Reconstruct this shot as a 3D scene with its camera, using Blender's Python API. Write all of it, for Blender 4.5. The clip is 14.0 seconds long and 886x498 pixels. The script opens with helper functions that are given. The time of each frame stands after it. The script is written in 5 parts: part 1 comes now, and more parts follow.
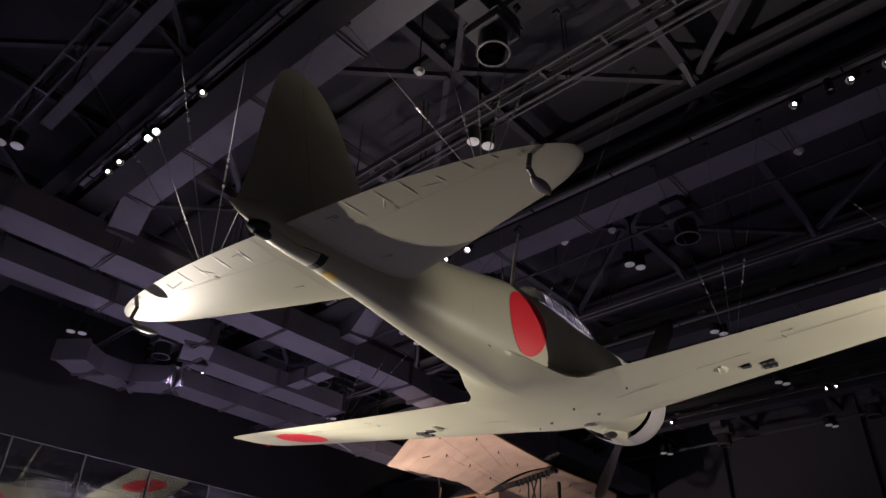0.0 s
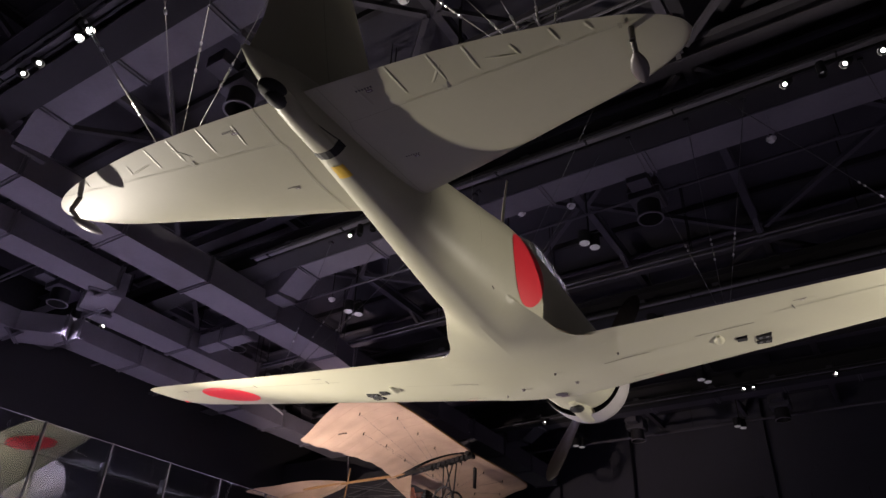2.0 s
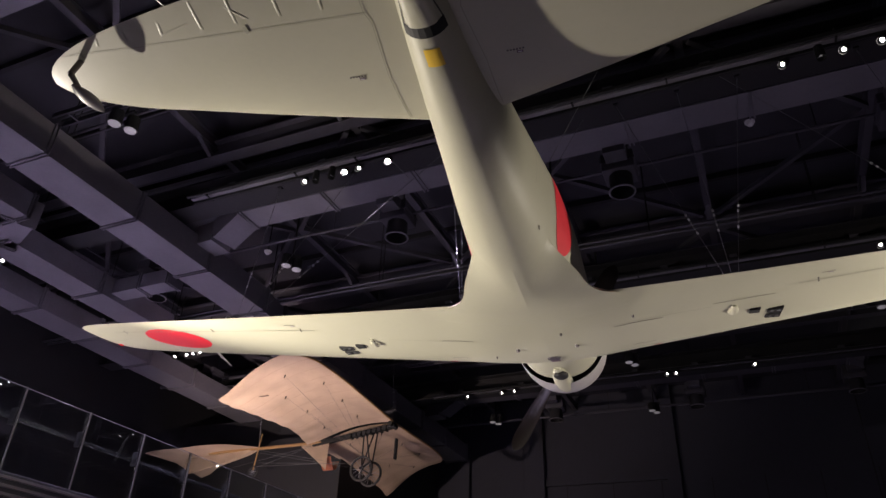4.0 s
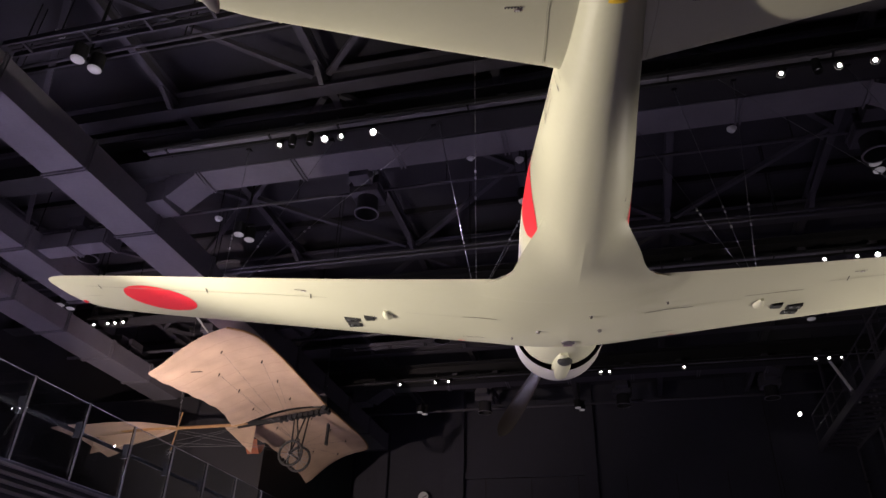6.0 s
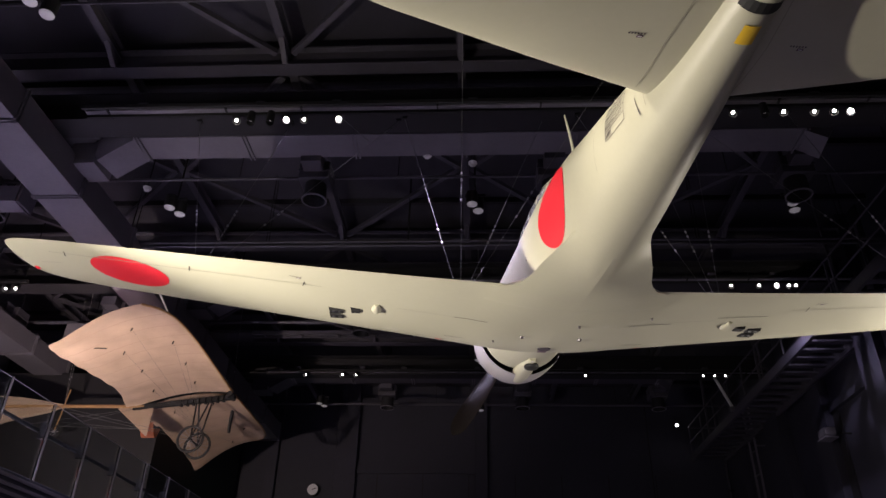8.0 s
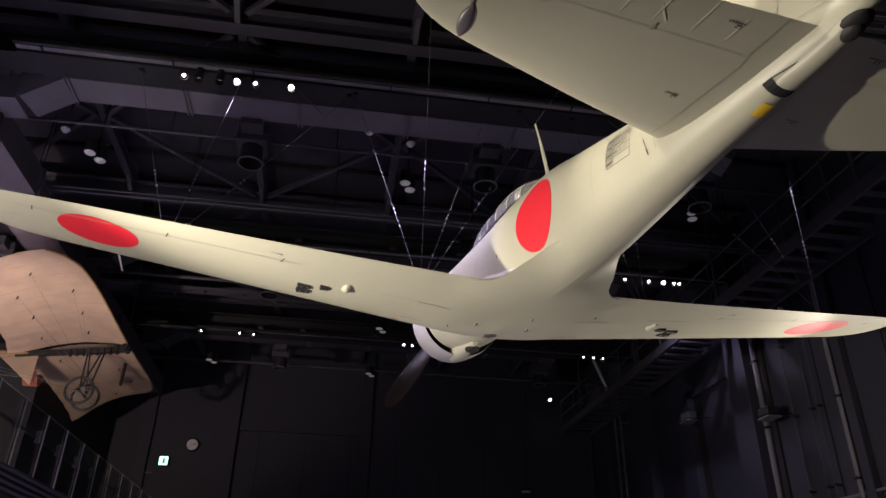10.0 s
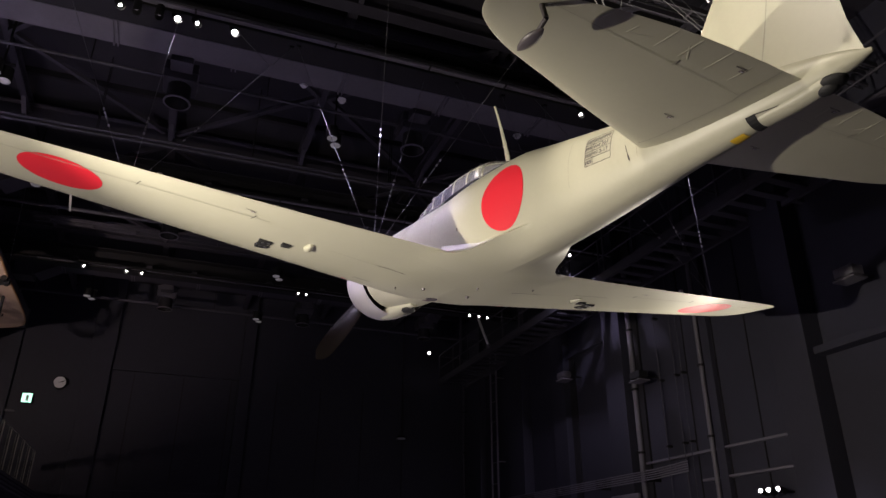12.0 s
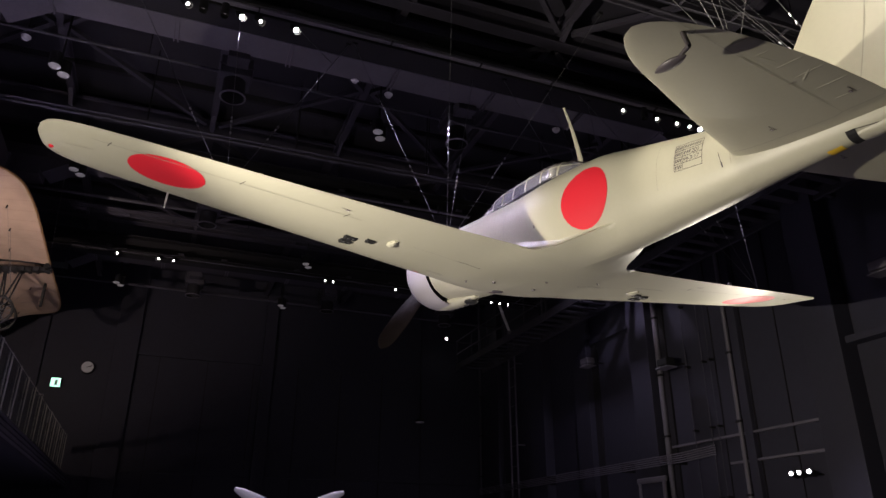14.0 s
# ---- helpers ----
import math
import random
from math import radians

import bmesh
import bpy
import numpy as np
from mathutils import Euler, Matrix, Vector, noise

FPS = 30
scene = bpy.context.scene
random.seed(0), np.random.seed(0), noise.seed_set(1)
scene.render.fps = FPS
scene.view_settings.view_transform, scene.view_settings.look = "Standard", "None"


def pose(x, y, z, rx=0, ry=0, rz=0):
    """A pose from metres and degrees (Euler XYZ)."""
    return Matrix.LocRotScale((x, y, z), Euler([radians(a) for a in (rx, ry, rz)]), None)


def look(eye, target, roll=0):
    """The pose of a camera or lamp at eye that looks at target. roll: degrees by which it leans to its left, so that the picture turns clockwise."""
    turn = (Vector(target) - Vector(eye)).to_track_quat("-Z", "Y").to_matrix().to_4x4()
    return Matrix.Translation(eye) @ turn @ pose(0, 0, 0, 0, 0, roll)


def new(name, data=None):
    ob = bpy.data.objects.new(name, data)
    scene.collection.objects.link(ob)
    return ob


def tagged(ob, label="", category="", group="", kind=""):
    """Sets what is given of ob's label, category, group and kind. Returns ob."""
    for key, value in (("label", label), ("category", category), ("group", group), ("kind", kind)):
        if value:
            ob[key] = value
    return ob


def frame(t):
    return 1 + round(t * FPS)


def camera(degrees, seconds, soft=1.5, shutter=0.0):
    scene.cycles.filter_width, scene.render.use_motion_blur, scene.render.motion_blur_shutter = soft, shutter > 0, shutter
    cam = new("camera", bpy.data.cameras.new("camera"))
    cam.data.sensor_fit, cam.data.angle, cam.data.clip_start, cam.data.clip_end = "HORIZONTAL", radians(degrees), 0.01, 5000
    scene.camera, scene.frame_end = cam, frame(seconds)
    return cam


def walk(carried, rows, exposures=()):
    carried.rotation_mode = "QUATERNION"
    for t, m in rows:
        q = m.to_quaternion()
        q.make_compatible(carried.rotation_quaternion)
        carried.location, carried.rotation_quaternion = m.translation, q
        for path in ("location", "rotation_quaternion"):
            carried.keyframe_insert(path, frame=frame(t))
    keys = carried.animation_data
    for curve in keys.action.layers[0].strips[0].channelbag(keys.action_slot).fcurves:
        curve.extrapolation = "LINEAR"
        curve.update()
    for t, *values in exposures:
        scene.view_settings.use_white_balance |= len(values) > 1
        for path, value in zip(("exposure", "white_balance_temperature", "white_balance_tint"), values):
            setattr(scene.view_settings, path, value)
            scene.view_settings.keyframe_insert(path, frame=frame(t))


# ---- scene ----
cam = camera(63.3, 14.0)
METRES, EYE, TILT, LEAN, TURN = 9.3, 1.6, 0.0, 0.0, 42.6
ROWS = [
    (0.0, 0.0, 0.0, 0.0, -1.02, 32.81, -1.58),
    (0.5, -0.0206, 0.0293, -0.0007, -2.58, 33.43, -1.68),
    (1.0, -0.0435, 0.0592, -0.0007, -4.89, 33.54, -1.84),
    (1.5, -0.0647, 0.0967, -0.0013, -7.85, 33.16, -1.82),
    (2.0, -0.0888, 0.1297, -0.0041, -10.33, 32.57, -1.89),
    (2.5, -0.1101, 0.1604, -0.0036, -12.74, 31.96, -1.86),
    (3.0, -0.1305, 0.1935, -0.0007, -15.14, 31.58, -1.88),
    (5.5, -0.2745, 0.3283, -0.0059, -26.52, 31.01, -1.52),
    (6.0, -0.3027, 0.3529, -0.0074, -28.86, 30.99, -1.52),
    (6.5, -0.3307, 0.3767, -0.0064, -31.38, 31.01, -1.52),
    (7.0, -0.3539, 0.3999, -0.005, -34.45, 31.04, -1.34),
    (7.5, -0.387, 0.4124, -0.0055, -37.22, 31.0, -1.34),
    (8.0, -0.4195, 0.4246, -0.0084, -39.9, 30.82, -1.19),
    (10.5, -0.575, 0.4797, -0.0091, -55.28, 27.01, -0.83),
    (11.0, -0.6015, 0.4987, -0.0117, -59.4, 25.98, -0.68),
    (11.5, -0.6311, 0.5139, -0.0111, -61.91, 25.09, -0.59),
    (12.0, -0.6625, 0.5308, -0.012, -63.1, 24.11, -0.38),
    (12.5, -0.6881, 0.551, -0.013, -63.27, 23.53, -0.3),
    (13.0, -0.7165, 0.5686, -0.014, -63.26, 23.13, -0.27),
    (13.5, -0.7371, 0.5902, -0.0179, -63.37, 22.94, -0.27),
    (14.0, -0.7563, 0.6102, -0.0161, -63.75, 22.82, -0.32),
]
walk(cam, [(t, pose(0, 0, EYE, TILT, LEAN, TURN) @ pose(METRES * x, METRES * y, METRES * z, 90 + pitch, roll, yaw)) for t, x, y, z, yaw, pitch, roll in ROWS],
     [(t, e, 6500, 19) for t, e in ((0.0, 0.1), (1.5, 0.3), (3.0, 0.4), (5.5, 0.33), (8.0, 0.18), (10.5, -0.08), (14.0, -0.3))])

# ---- world and light ----
world = bpy.data.worlds.new("hall_dark")
world.use_nodes = True
bg = world.node_tree.nodes["Background"]
bg.inputs[0].default_value, bg.inputs[1].default_value = (0.5, 0.45, 0.6, 1), 0.02
scene.world = world


def spot(name, at, to, power, size, colour, radius=0.08, blend=0.4):
    d = bpy.data.lights.new(name, "SPOT")
    d.energy, d.spot_size, d.spot_blend, d.color, d.shadow_soft_size = power, radians(size), blend, colour, radius
    ob = new(name, d)
    ob.matrix_world = look(at, to)
    return ob


WARM, COOL = (1.0, 0.94, 0.77), (0.80, 0.74, 1.0)
# lamp banks at gallery height on both sides, aimed up at the aircraft
spot("gallery_spot_light", (-11.4, 5.1, 2.9), (-5.0, 5.9, 4.7), 2500, 80, WARM, 0.05, 0.8)
spot("gallery_spot_light", (-11.4, 4.75, 2.9), (-9.0, 7.3, 5.2), 560, 84, WARM, 0.03, 0.5)
spot("wall_spot_light", (2.95, 10.8, 2.95), (-3.2, 7.9, 5.2), 1500, 42, WARM, 0.06, 0.35)
spot("wall_tip_light", (2.95, 10.57, 2.95), (0.7, 7.9, 5.5), 900, 44, WARM, 0.06, 0.7)
# track spots under the ceiling
spot("track_spot_light", (-9.0, 9.2, 9.3), (-5.4, 8.5, 5.8), 2500, 40, COOL, 0.25)
spot("gallery_spot_light", (-11.5, 11.2, 3.1), (-5.0, 9.2, 5.2), 420, 26, COOL, 0.06)
spot("track_spot_light", (-8.9, 2.5, 9.2), (-4.2, 3.0, 5.6), 1600, 42, (1.0, 0.93, 0.74))
spot("track_spot_light", (0.4, 9.2, 9.3), (0.1, 7.7, 5.3), 520, 40, COOL)
spot("gallery_spot_light", (-14.6, 11.8, 3.95), (-14.7, 18.4, 8.3), 1600, 82, (1.0, 0.84, 0.70), 0.1, 0.75)
spot("track_spot_light", (1.33, 15.35, 9.4), (2.2, 17.6, 0.0), 450, 130, COOL, 0.1, 1.0)
# fill lamps added over the hall floor and gallery, their bounce lifts the ceiling
for at in ((-5.6, 12.2, 9.4), (-11.7, 6.9, 9.4), (-11.7, 12.1, 9.4), (-5.6, 18.3, 9.4)):
    spot("fill_down_light", at, (at[0], at[1], 0), 1250, 100, COOL, 0.15, 0.8)
for at in ((-17.6, 8.65, 9.3), (-14.6, 3.0, 9.0), (-14.7, 9.0, 8.9), (-15.0, 15.0, 9.0)):
    spot("fill_down_light", at, (at[0], at[1], 0), 950, 110, COOL, 0.15, 0.8)


# ---- materials ----
def material(name, colour, rough=0.5, metal=0.0, vary=0.12, scale=6.0, bump=0.0, fine=60.0, dirt=0.0):
    m = bpy.data.materials.new(name)
    m.use_nodes = True
    nt = m.node_tree
    b = nt.nodes["Principled BSDF"]
    b.inputs["Roughness"].default_value, b.inputs["Metallic"].default_value = rough, metal
    co = nt.nodes.new("ShaderNodeTexCoord")
    n1 = nt.nodes.new("ShaderNodeTexNoise")
    n1.inputs["Scale"].default_value, n1.inputs["Detail"].default_value = scale, 5
    n2 = nt.nodes.new("ShaderNodeTexNoise")
    n2.inputs["Scale"].default_value, n2.inputs["Detail"].default_value = fine, 3
    for n in (n1, n2):
        nt.links.new(co.outputs["Object"], n.inputs["Vector"])
    add = nt.nodes.new("ShaderNodeMath")
    add.operation = "MULTIPLY_ADD"
    nt.links.new(n2.outputs["Fac"], add.inputs[0])
    add.inputs[1].default_value = 0.35
    nt.links.new(n1.outputs["Fac"], add.inputs[2])
    ramp = nt.nodes.new("ShaderNodeValToRGB")
    lo, hi = ramp.color_ramp.elements
    lo.position, hi.position = 0.35, 1.0
    lo.color = (*[c * (1 - vary) for c in colour], 1)
    hi.color = (*[min(1, c * (1 + vary)) for c in colour], 1)
    nt.links.new(add.outputs[0], ramp.inputs[0])
    nt.links.new(ramp.outputs[0], b.inputs["Base Color"])
    mr = nt.nodes.new("ShaderNodeMapRange")
    mr.inputs["To Min"].default_value, mr.inputs["To Max"].default_value = max(0.02, rough - 0.07), min(1, rough + 0.07)
    nt.links.new(n1.outputs["Fac"], mr.inputs["Value"])
    nt.links.new(mr.outputs[0], b.inputs["Roughness"])
    if bump:
        bp = nt.nodes.new("ShaderNodeBump")
        bp.inputs["Strength"].default_value, bp.inputs["Distance"].default_value = bump, 0.01
        nt.links.new(add.outputs[0], bp.inputs["Height"])
        nt.links.new(bp.outputs[0], b.inputs["Normal"])
    return m


def glow(name, colour, strength):
    m = bpy.data.materials.new(name)
    m.use_nodes = True
    b = m.node_tree.nodes["Principled BSDF"]
    b.inputs["Base Color"].default_value = (*colour, 1)
    b.inputs["Emission Color"].default_value = (*colour, 1)
    b.inputs["Emission Strength"].default_value = strength
    return m


PAINT = material("grey_green_aircraft_paint", (0.44, 0.43, 0.328), 0.42, 0, 0.05, 1.3, 0.03, 25)
PAINT.node_tree.nodes["Principled BSDF"].inputs["Specular IOR Level"].default_value = 0.38
RED = material("red_roundel_paint", (0.72, 0.02, 0.035), 0.52, 0, 0.05, 2)
YELLOW = material("yellow_marking_paint", (0.75, 0.48, 0.03), 0.45, 0, 0.06, 4)
COWL = material("lilac_grey_cowl_paint", (0.42, 0.40, 0.40), 0.3, 0, 0.05, 2)
BLACK = material("black_matt_metal", (0.006, 0.006, 0.007), 0.75, 0, 0.2, 8)
STENCIL = material("dark_stencil_ink", (0.06, 0.05, 0.06), 0.6, 0, 0.1, 9)
PURPLE = material("purple_stencil_ink", (0.13, 0.08, 0.11), 0.6, 0, 0.1, 9)
GROOVE = material("dark_panel_gap", (0.07, 0.065, 0.055), 0.7, 0, 0.1, 9)
SEAM = material("panel_seam", (0.33, 0.32, 0.25), 0.6, 0, 0.1, 9)
PROP = material("brown_propeller_paint", (0.0095, 0.0068, 0.0066), 0.4, 0, 0.15, 5)
PROP.node_tree.nodes["Principled BSDF"].inputs["Specular IOR Level"].default_value = 0.12
TYRE = material("black_rubber", (0.015, 0.015, 0.016), 0.7, 0, 0.2, 10)
STEEL = material("bright_steel", (0.5, 0.5, 0.52), 0.3, 1, 0.1, 10)
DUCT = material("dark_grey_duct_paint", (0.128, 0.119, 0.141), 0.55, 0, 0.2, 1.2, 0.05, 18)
BLACKPAINT = material("black_ceiling_paint", (0.012, 0.011, 0.014), 0.75, 0, 0.25, 0.8, 0.05, 12)
CEILPAINT = material("dark_roof_paint", (0.026, 0.024, 0.033), 0.75, 0, 0.25, 0.8, 0.05, 12)
WALLPAINT = material("charcoal_wall_paint", (0.027, 0.0265, 0.041), 0.7, 0, 0.2, 0.5, 0.05, 9)
FLOORPAINT = material("grey_floor", (0.24, 0.23, 0.25), 0.5, 0, 0.2, 1.0, 0.05, 20)
PALEFLOOR = material("pale_grey_floor", (0.50, 0.48, 0.50), 0.6, 0, 0.1, 1.0, 0.05, 20)
CLOTHSEAM = material("tan_fabric_seam", (0.40, 0.28, 0.20), 0.8, 0, 0.1, 4)
CLOTH = material("tan_fabric", (0.47, 0.345, 0.25), 0.8, 0, 0.2, 1.6, 0.15, 80)
WOOD = material("varnished_ash_wood", (0.30, 0.17, 0.07), 0.5, 0, 0.2, 9)
LEATHER = material("brown_leather", (0.30, 0.09, 0.04), 0.5, 0, 0.15, 6, 0.1)
WHITE = material("white_plastic", (0.7, 0.7, 0.7), 0.4, 0, 0.05, 5)
LAMPGLOW = glow("lamp_glow", (1.0, 0.97, 0.9), 12)
LAMPHOT = glow("hot_lamp_glow", (1.0, 0.96, 0.9), 60)
LAMPDIM = glow("dim_lamp_lens", (0.5, 0.49, 0.5), 0.15)
BOB = material("dark_grey_balance_paint", (0.12, 0.105, 0.11), 0.4, 0, 0.1, 6)
WIRE = material("dull_steel_wire", (0.13, 0.13, 0.135), 0.6, 0.0, 0.1, 10)
POST = material("brushed_steel_post", (0.14, 0.135, 0.13), 0.5, 0.3, 0.1, 10)
EXITGLOW = glow("exit_sign_glow", (0.45, 1.0, 0.7), 2.2)
GLASS = bpy.data.materials.new("clear_glass")
GLASS.use_nodes = True
_g = GLASS.node_tree.nodes["Principled BSDF"]
_g.inputs["Transmission Weight"].default_value, _g.inputs["Roughness"].default_value, _g.inputs["IOR"].default_value = 1.0, 0.02, 1.45
_g.inputs["Base Color"].default_value = (0.9, 0.93, 0.93, 1)


CANOPY = bpy.data.materials.new("cloudy_canopy_glass")
CANOPY.use_nodes = True
_g = CANOPY.node_tree.nodes["Principled BSDF"]
_g.inputs["Transmission Weight"].default_value, _g.inputs["Roughness"].default_value, _g.inputs["IOR"].default_value = 0.72, 0.16, 1.3
_g.inputs["Base Color"].default_value = (0.5, 0.5, 0.56, 1)


PANE = bpy.data.materials.new("reflective_pane_glass")
PANE.use_nodes = True
_g = PANE.node_tree.nodes["Principled BSDF"]
_g.inputs["Transmission Weight"].default_value, _g.inputs["Roughness"].default_value, _g.inputs["IOR"].default_value = 1.0, 0.0, 1.8
_g.inputs["Base Color"].default_value = (0.85, 0.9, 0.9, 1)


# ---- mesh helpers ----
def link(name, bm, mat, parent=None, label="", m=None, smooth=False):
    me = bpy.data.meshes.new(name)
    bmesh.ops.recalc_face_normals(bm, faces=bm.faces)
    bm.to_mesh(me)
    bm.free()
    me.materials.append(mat)
    if smooth:
        me.polygons.foreach_set("use_smooth", [True] * len(me.polygons))
        me.set_sharp_from_angle(angle=radians(38))
    ob = new(name, me)
    if parent is not None:
        ob.parent = parent
    if m is not None:
        ob.matrix_basis = m
    if label:
        ob["label"] = label
    return ob


def part(name, bm, mat, parent, label="", smooth=False, m=None):
    return link(name, bm, mat, parent, label, m, smooth)


def thing(name, label, category, m=None, group="", kind=""):
    e = new(name)
    if m is not None:
        e.matrix_basis = m
    return tagged(e, label, category, group, kind)


def box(bm, lo, hi, bevel=0.0):
    g = bmesh.ops.create_cube(bm, size=1)
    vs = g["verts"]
    for v in vs:
        v.co = Vector([lo[i] + (v.co[i] + 0.5) * (hi[i] - lo[i]) for i in range(3)])
    if bevel:
        es = {e for v in vs for e in v.link_edges}
        bmesh.ops.bevel(bm, geom=list(es), offset=bevel, segments=2, affect="EDGES", profile=0.5)
    return vs


def boxed(lo, hi, bevel=0.0):
    bm = bmesh.new()
    box(bm, lo, hi, bevel)
    return bm


def rod(bm, a, b, r, seg=8, r2=None):
    a, b = Vector(a), Vector(b)
    d = b - a
    m = Matrix.Translation((a + b) / 2) @ d.to_track_quat("Z", "Y").to_matrix().to_4x4()
    bmesh.ops.create_cone(bm, cap_ends=True, segments=seg, radius1=r, radius2=r if r2 is None else r2, depth=d.length, matrix=m)


def rodded(a, b, r, seg=8, r2=None):
    bm = bmesh.new()
    rod(bm, a, b, r, seg, r2)
    return bm


def beam(bm, a, b, w, h):
    """A bar of section w x h from a to b."""
    a, b = Vector(a), Vector(b)
    d = (b - a)
    x = Vector((0, 0, 1)).cross(d.normalized())
    x = x.normalized() if x.length > 1e-4 else Vector((1, 0, 0))
    z = d.normalized().cross(x)
    vs = [bm.verts.new(p + x * sx * w / 2 + z * sz * h / 2) for p in (a, b) for sx, sz in ((-1, -1), (1, -1), (1, 1), (-1, 1))]
    for f in ((0, 1, 2, 3), (4, 5, 6, 7), (0, 1, 5, 4), (1, 2, 6, 5), (2, 3, 7, 6), (3, 0, 4, 7)):
        bm.faces.new([vs[i] for i in f])


def rings(bm, loops, close_ring=True, cap=(True, True)):
    """Skin between successive loops of points."""
    vv = [[bm.verts.new(p) for p in lp] for lp in loops]
    n = len(vv[0])
    for a, b in zip(vv, vv[1:]):
        for i in range(n if close_ring else n - 1):
            j = (i + 1) % n
            bm.faces.new((a[i], a[j], b[j], b[i]))
    if cap[0]:
        bm.faces.new(vv[0])
    if cap[1]:
        bm.faces.new(vv[-1])
    return vv


def spline(xs, ys):
    """A smooth curve through points (monotone slopes)."""
    xs, ys = np.array(xs, float), np.array(ys, float)
    h, d = np.diff(xs), np.diff(ys) / np.diff(xs)
    k = np.concatenate([[d[0]], np.where(d[:-1] * d[1:] > 0, 2 * d[:-1] * d[1:] / (d[:-1] + d[1:] + 1e-12), 0), [d[-1]]])

    def f(x):
        x = min(max(x, xs[0]), xs[-1])
        i = min(max(int(np.searchsorted(xs, x)) - 1, 0), len(h) - 1)
        u = (x - xs[i]) / h[i]
        return float((1 + 2 * u) * (1 - u) ** 2 * ys[i] + u * (1 - u) ** 2 * h[i] * k[i] + u * u * (3 - 2 * u) * ys[i + 1] + u * u * (u - 1) * h[i] * k[i + 1])
    return f


# ---- the hall ----
X0, X1, Y0, Y1, ZC = -21.0, 3.4, -9.0, 27.4, 11.4
tagged(link("floor", boxed((X0 - 0.3, Y0 - 0.3, -0.2), (X1 + 0.3, Y1 + 0.3, 0)), FLOORPAINT), "dark grey hall floor", "floor", kind="structure")
tagged(link("ceiling", boxed((X0 - 0.3, Y0 - 0.3, ZC), (X1 + 0.3, Y1 + 0.3, ZC + 0.2)), CEILPAINT), "black painted ceiling slab", "ceiling", kind="structure")
tagged(link("wall_east", boxed((X1, Y0, 0), (X1 + 0.3, Y1, ZC)), WALLPAINT), "charcoal painted side wall with columns", "wall", kind="structure")
tagged(link("wall_west", boxed((X0 - 0.3, Y0, 0), (X0, Y1, ZC)), BLACKPAINT), "black painted side wall", "wall", kind="structure")
tagged(link("wall_north", boxed((X0 - 0.3, Y1, 0), (X1 + 0.3, Y1 + 0.3, ZC)), WALLPAINT), "charcoal painted end wall with pilasters", "wall", kind="structure")
tagged(link("wall_south", boxed((X0 - 0.3, Y0 - 0.3, 0), (X1 + 0.3, Y0, ZC)), WALLPAINT), "charcoal painted end wall", "wall", kind="structure")


# ---- ceiling structure ----
def duct(name, a, b, w, h, label, step=1.9, mat=None, flanged=True):
    """A sheet-metal duct between two points on its axis, with flange rings."""
    a, b = Vector(a), Vector(b)
    t = tagged(new(name), label, "duct")
    t.location = (a + b) / 2
    bm = bmesh.new()
    beam(bm, a - t.location, b - t.location, w, h)
    part("duct_body", bm, mat or DUCT, t)
    n = max(1, round((b - a).length / step))
    d = (b - a).normalized()
    for i in range(n + 1) if flanged else ():
        p = a + (b - a) * i / n - t.location
        for o in (-0.035, 0.035):
            bm = bmesh.new()
            beam(bm, p + d * (o - 0.012), p + d * (o + 0.012), w + 0.07, h + 0.07)
            part("flange", bm, DUCT, t)
    return t


def i_beam(a, b, w, h, label="black steel roof beam", mat=None):
    a, b = Vector(a), Vector(b)
    t = tagged(new("roof_beam"), label, "beam", "roof beams")
    t.location = (a + b) / 2
    a, b = a - t.location, b - t.location
    up = Vector((0, 0, h / 2))
    for nm, o, ww, hh in (("flange", up, w, 0.025), ("flange", -up, w, 0.025), ("web", Vector((0, 0, 0)), 0.02, h - 0.03)):
        bm = bmesh.new()
        beam(bm, a + o, b + o, ww, hh)
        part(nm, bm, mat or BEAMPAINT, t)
    return t


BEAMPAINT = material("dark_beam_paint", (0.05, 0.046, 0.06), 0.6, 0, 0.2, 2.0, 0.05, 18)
ROWS_Y = (-2.7, 3.34, 9.3, 15.35, 21.3)
NODES_X = (-15.0, -8.9, -2.8)
for y in ROWS_Y:
    i_beam((X0, y + 0.43, 9.98), (X1, y + 0.43, 9.98), 0.50, 0.55, mat=BLACKPAINT)
    i_beam((X0, y + 0.01, 10.80), (X1, y + 0.01, 10.80), 0.27, 0.4)
for i in range(7):
    x = -18.05 + 3.05 * i
    i_beam((x, Y0, 10.96), (x, Y1, 10.96), 0.15, 0.24, "slim black roof beam along the hall")


def brace(p, q, w=0.10, label="slim black diagonal roof brace"):
    b = tagged(new("roof_brace"), label, "brace", "roof braces")
    b.location = (Vector(p) + Vector(q)) / 2
    bm = bmesh.new()
    beam(bm, Vector(p) - b.location, Vector(q) - b.location, w, w)
    part("bar", bm, BEAMPAINT, b)


for y in ROWS_Y[:-1]:
    for x in NODES_X:
        for sx in (-1, 1):
            brace((x + 0.15 * sx, y + 0.35, 10.78), (x + 2.95 * sx, y + 3.1, 10.78))
            brace((x + 2.95 * sx, y + 3.1, 10.78), (x + 0.15 * sx, y + 5.75, 10.78))
    for i in range(7):
        x = -18.05 + 3.05 * i
        brace((x, y + 5.45, 10.86), (x, y + 5.90, 10.62), 0.09, "short black knee brace under the roof beam")
# purlins above
for i in range(18):
    y = Y0 + 1 + 2.04 * i
    bm = bmesh.new()
    beam(bm, (X0, y, 11.32), (X1, y, 11.32), 0.1, 0.14)
    tagged(link("roof_purlin", bm, BLACKPAINT), "thin black purlin under the roof", "purlin", "roof purlins", "structure")

